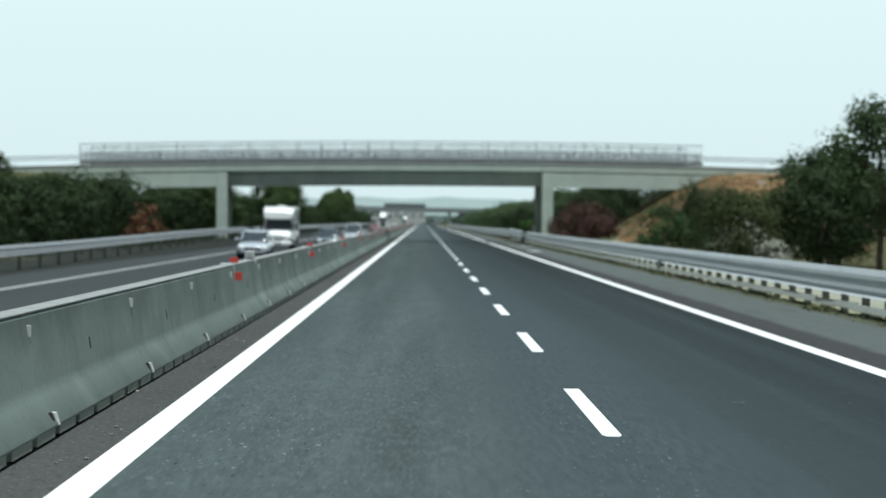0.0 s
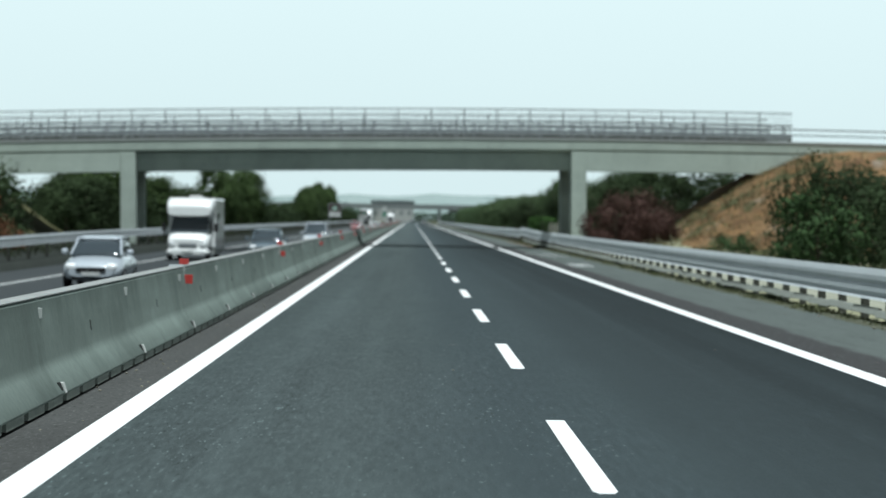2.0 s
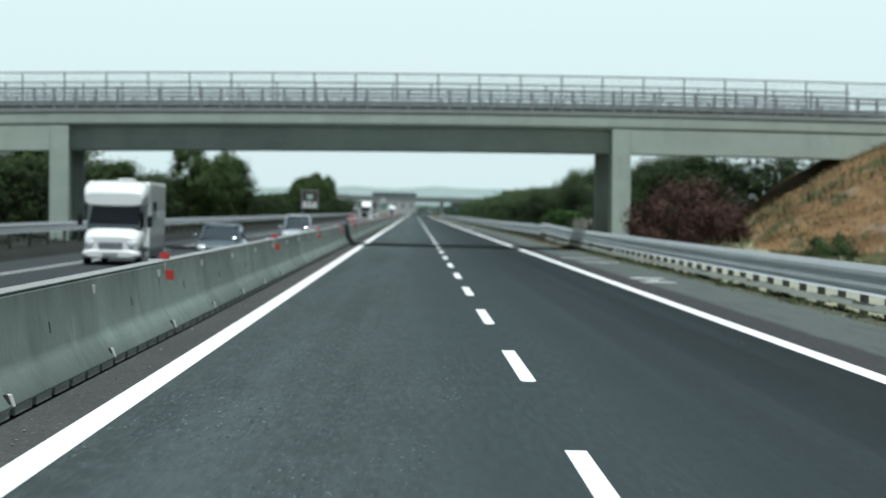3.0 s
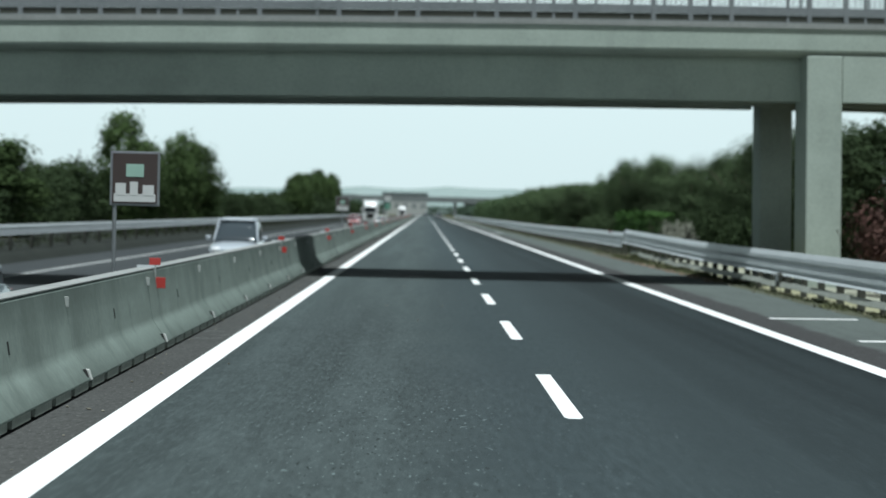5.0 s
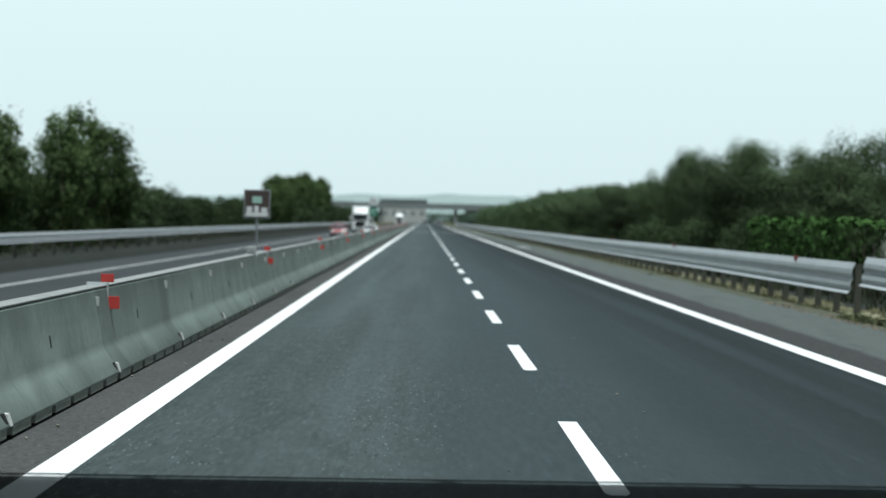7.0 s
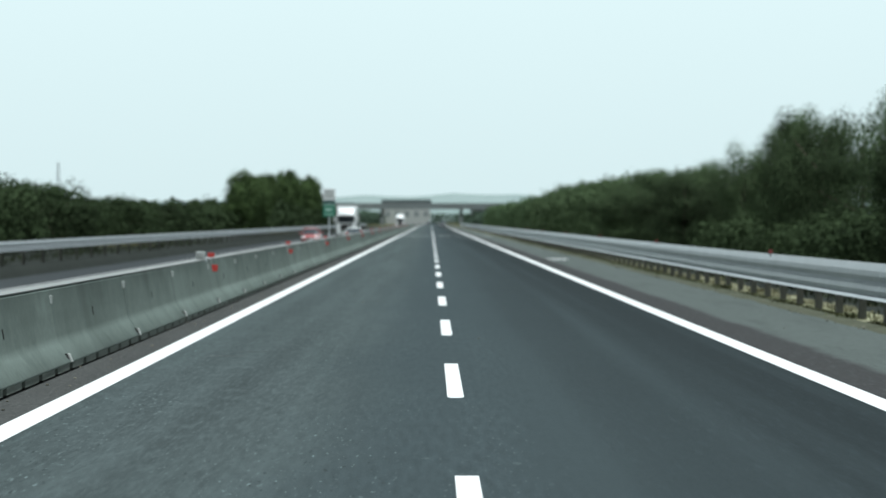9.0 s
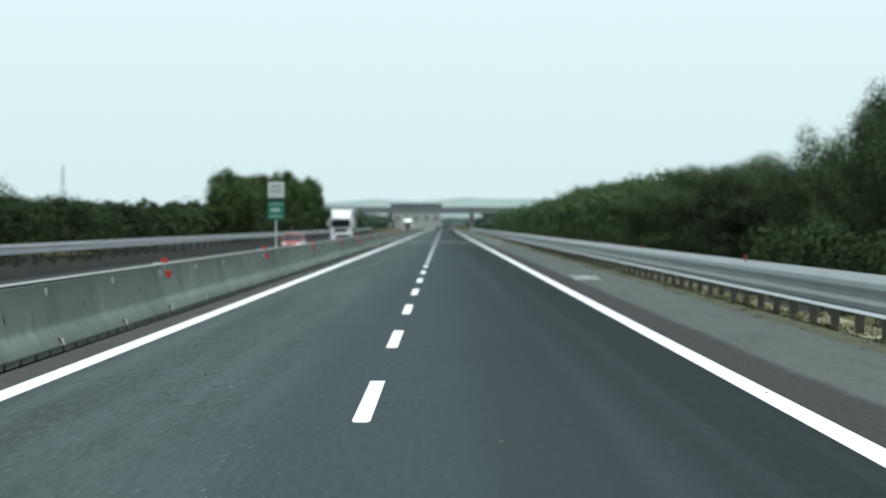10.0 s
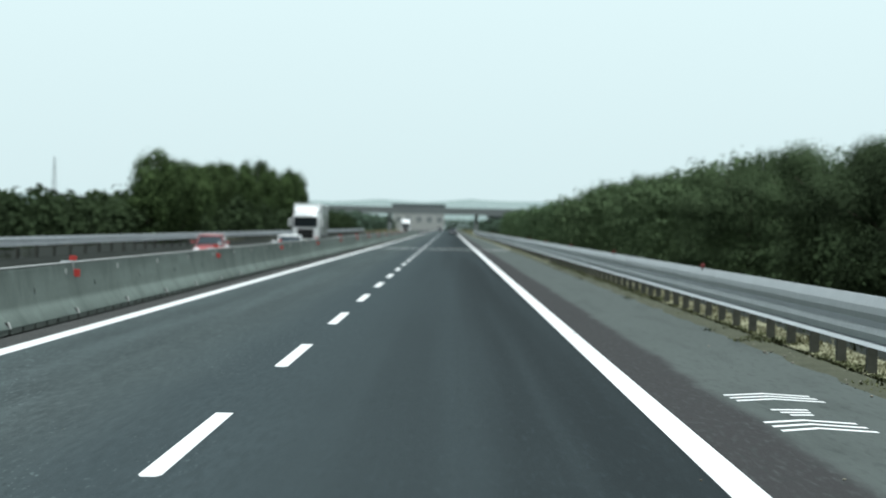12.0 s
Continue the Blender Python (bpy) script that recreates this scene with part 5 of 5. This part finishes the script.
def car(x, y, z, colour, label, turn=0.0, wide=0.88, high=1.46, hatch=True):
    """The front looks towards -y."""
    thing = empty("car", (x, y, z), turn)
    L = 4.15 if hatch else 4.5
    body = [(-L / 2, wide * 0.72, 0.34, 0.62), (-L / 2 + 0.10, wide * 0.88, 0.24, 0.72), (-L / 2 + 0.45, wide * 0.97, 0.2, 0.83), (-L / 2 + 1.1, wide, 0.2, 0.94),
            (0.3, wide, 0.2, 0.98), (L / 2 - 0.7, wide, 0.2, 1.0), (L / 2 - 0.15, wide * 0.95, 0.26, 0.96), (L / 2, wide * 0.82, 0.38, 0.84)]
    part("body", loft(body), colour, thing)
    a, b = -L / 2 + 1.0, (L / 2 - 0.15 if hatch else L / 2 - 0.75)
    cabin = [(a, wide * 0.80, 0.84, 0.96), (a + 0.35, wide * 0.82, 0.84, 1.16), (a + 0.85, wide * 0.79, 0.84, high - 0.04), (a + 1.4, wide * 0.78, 0.84, high), (b - 0.8, wide * 0.78, 0.84, high - 0.03), (b - 0.25, wide * 0.78, 0.84, high - 0.22), (b, wide * 0.76, 0.84, 1.0)]
    part("glasshouse", loft(cabin, 20, 3.6), GLASS, thing, "dark window glass")
    roof = [(a + 0.72, wide * 0.60, high - 0.10, high - 0.055), (a + 0.95, wide * 0.70, high - 0.09, high + 0.005), (a + 1.5, wide * 0.72, high - 0.08, high + 0.022), (b - 0.8, wide * 0.72, high - 0.10, high + 0.0), (b - 0.4, wide * 0.66, high - 0.20, high - 0.10)]
    part("roof", loft(roof, 16, 3.6), colour, thing)
    for s in (-1, 1):
        bm = add_rod(bmesh.new(), (s * wide * 0.84, a + 0.08, 0.95), (s * wide * 0.70, a + 0.85, high - 0.04), 0.035, None, 6)
        add_rod(bm, (s * wide * 0.70, a + 0.85, high - 0.04), (s * wide * 0.69, b - 0.7, high - 0.06), 0.035, None, 6)
        part("pillar", bm, colour, thing)
        part("mirror", loft([(a + 0.25, 0.05, 0.98, 1.08), (a + 0.32, 0.10, 0.95, 1.12), (a + 0.40, 0.08, 0.96, 1.10)], 10), colour, thing).location = (s * (wide + 0.08), 0, 0)
        part("headlight", loft([(-L / 2 - 0.005, 0.10, 0.56, 0.66), (-L / 2 + 0.12, 0.17, 0.53, 0.73), (-L / 2 + 0.4, 0.12, 0.55, 0.72)], 12), LAMP, thing, "clear headlamp").location = (s * wide * 0.66, 0, 0)
        part("tail_light", box(s * wide * 0.74 - 0.12, s * wide * 0.74 + 0.12, L / 2 - 0.12, L / 2 + 0.02, 0.62, 0.82, 0.02), TAIL, thing, "red tail lamp")
        for yy in (-L / 2 + 0.82, L / 2 - 0.75):
            wheel(thing, s * (wide - 0.10), yy, 0.31, 0.20, s)
    part("grille", box(-0.42, 0.42, -L / 2 - 0.02, -L / 2 + 0.2, 0.46, 0.60, 0.02), BLACK, thing)
    part("lower_intake", box(-0.55, 0.55, -L / 2 + 0.01, -L / 2 + 0.2, 0.26, 0.38, 0.02), BLACK, thing)
    part("number_plate", box(-0.26, 0.26, -L / 2 - 0.035, -L / 2 - 0.015, 0.38, 0.48), SIGN_WHITE, thing)
    part("number_plate", box(-0.26, 0.26, L / 2 + 0.0, L / 2 + 0.02, 0.50, 0.62), SIGN_GREY, thing)
    return tagged(thing, label, "car")


OPP = -0.40
car(-10.3, 118, OPP, SILVER, "silver hatchback on the other carriageway", wide=0.86, high=1.48)
car(-8.4, 164, OPP, BLUE_CAR, "grey-blue estate car on the other carriageway", high=1.5)
car(-8.1, 213.5, OPP, SILVER, "silver compact van-like car on the other carriageway", wide=0.94, high=1.76)
car(-10.9, 438, OPP, RED_CAR, "red car with pale headlamps on the other carriageway")
car(-7.6, 452, OPP, PEARL, "white car on the other carriageway", hatch=False)
car(2.9, 830, 0, DARK_CAR, "dark car driving far ahead on the same carriageway")
car(-1.2, 1080, 0, DARK_CAR, "dark car far ahead in the passing lane")


def camper(x, y, z):
    thing = empty("camper_van", (x, y, z))
    part("living_box", box(-1.12, 1.12, 1.35, 6.3, 0.55, 2.95, 0.10), PEARL, thing)
    part("overcab", loft([(-0.05, 0.98, 2.12, 2.50), (0.15, 1.06, 2.06, 2.78), (0.6, 1.10, 2.04, 2.94), (1.4, 1.11, 2.04, 2.98)], 24, 5), PEARL, thing, "bulging white sleeping pod over the cab")
    part("cab", loft([(-0.55, 0.84, 0.42, 0.98), (-0.4, 0.94, 0.34, 1.16), (0.1, 0.99, 0.32, 1.30), (0.55, 1.0, 0.32, 1.42), (1.4, 1.0, 0.32, 2.1)], 24, 4.5), PEARL, thing)
    ws = bmesh.new()
    vs = [ws.verts.new(p) for p in ((-0.90, 0.08, 1.30), (0.90, 0.08, 1.30), (0.80, 0.52, 2.08), (-0.80, 0.52, 2.08), (-0.95, 0.8, 1.30), (0.95, 0.8, 1.30), (0.86, 0.95, 2.08), (-0.86, 0.95, 2.08))]
    for f in ((0, 1, 2, 3), (1, 5, 6, 2), (4, 0, 3, 7), (5, 4, 7, 6), (3, 2, 6, 7), (1, 0, 4, 5)):
        ws.faces.new([vs[i] for i in f])
    part("windscreen", ws, GLASS, thing, "dark windscreen")
    part("grille", box(-0.42, 0.42, -0.60, -0.45, 0.60, 0.82, 0.03), RAIL_GREY, thing)
    part("bumper", loft([(-0.66, 0.80, 0.30, 0.50), (-0.58, 0.98, 0.26, 0.54), (-0.2, 1.02, 0.26, 0.54)], 20, 5), PEARL, thing)
    part("number_plate", box(-0.26, 0.26, -0.69, -0.66, 0.36, 0.46), SIGN_GREY, thing)
    part("side_window", box(1.11, 1.13, 2.2, 3.3, 1.65, 2.25, 0.008), GLASS, thing)
    part("door_window", box(0.985, 1.012, 0.75, 1.3, 1.35, 1.9, 0.008), GLASS, thing)
    part("skirt", box(-1.09, 1.09, 1.4, 6.2, 0.28, 0.56, 0.03), SIGN_GREY, thing)
    part("roof_vent", box(-0.3, 0.3, 3.2, 3.8, 2.94, 3.08, 0.04), SIGN_WHITE, thing)
    for s in (-1, 1):
        part("headlight", loft([(-0.60, 0.10, 0.72, 0.84), (-0.48, 0.18, 0.66, 0.92), (-0.2, 0.14, 0.68, 0.92)], 12), LAMP, thing, "clear headlamp").location = (s * 0.72, 0, 0)
        part("mirror", box(s * 1.22 - 0.09, s * 1.22 + 0.09, 0.35, 0.48, 1.35, 1.75, 0.03), BLACK, thing)
        for yy in (0.25, 4.6):
            wheel(thing, s * 0.9, yy, 0.34, 0.22, s)
    return tagged(thing, "white camper van with an overcab on the other carriageway", "camper van")


camper(-11.7, 158, OPP)


def lorry(x, y, z):
    thing = empty("lorry", (x, y, z))
    part("cab", loft([(-0.1, 1.12, 0.6, 2.9), (0.1, 1.22, 0.5, 3.05), (2.1, 1.24, 0.5, 3.1)], 24, 7), PEARL, thing)
    part("roof_fairing", loft([(0.1, 1.0, 2.9, 3.15), (0.7, 1.12, 2.9, 3.65), (2.0, 1.2, 2.9, 3.95)], 20, 5), PEARL, thing)
    part("windscreen", box(-1.02, 1.02, -0.13, 0.1, 1.85, 2.65, 0.04), GLASS, thing, "dark windscreen")
    part("grille", box(-0.72, 0.72, -0.14, 0.05, 0.75, 1.70, 0.04), BLACK, thing)
    part("bumper", box(-1.2, 1.2, -0.22, 0.3, 0.35, 0.8, 0.06), SIGN_GREY, thing)
    part("sun_visor", box(-1.05, 1.05, -0.34, -0.05, 2.64, 2.74, 0.02), BLACK, thing)
    part("trailer", box(-1.25, 1.25, 2.6, 13.8, 1.05, 3.95, 0.06), PEARL, thing)
    part("chassis", box(-0.5, 0.5, 0.6, 13.4, 0.6, 1.06, 0.03), BLACK, thing)
    for s in (-1, 1):
        part("headlight", box(s * 0.92 - 0.2, s * 0.92 + 0.2, -0.25, -0.1, 0.5, 0.72, 0.03), LAMP, thing, "clear headlamp")
        part("mirror", box(s * 1.42 - 0.11, s * 1.42 + 0.11, -0.05, 0.15, 1.9, 2.6, 0.04), SIGN_WHITE, thing)
        for yy in (0.9, 4.0, 10.2, 11.5, 12.8):
            wheel(thing, s * 1.05, yy, 0.5, 0.32, s)
    return tagged(thing, "white lorry with a box trailer on the other carriageway", "lorry")


lorry(-10.7, 515, OPP)
lorry(-9.3, 900, OPP)
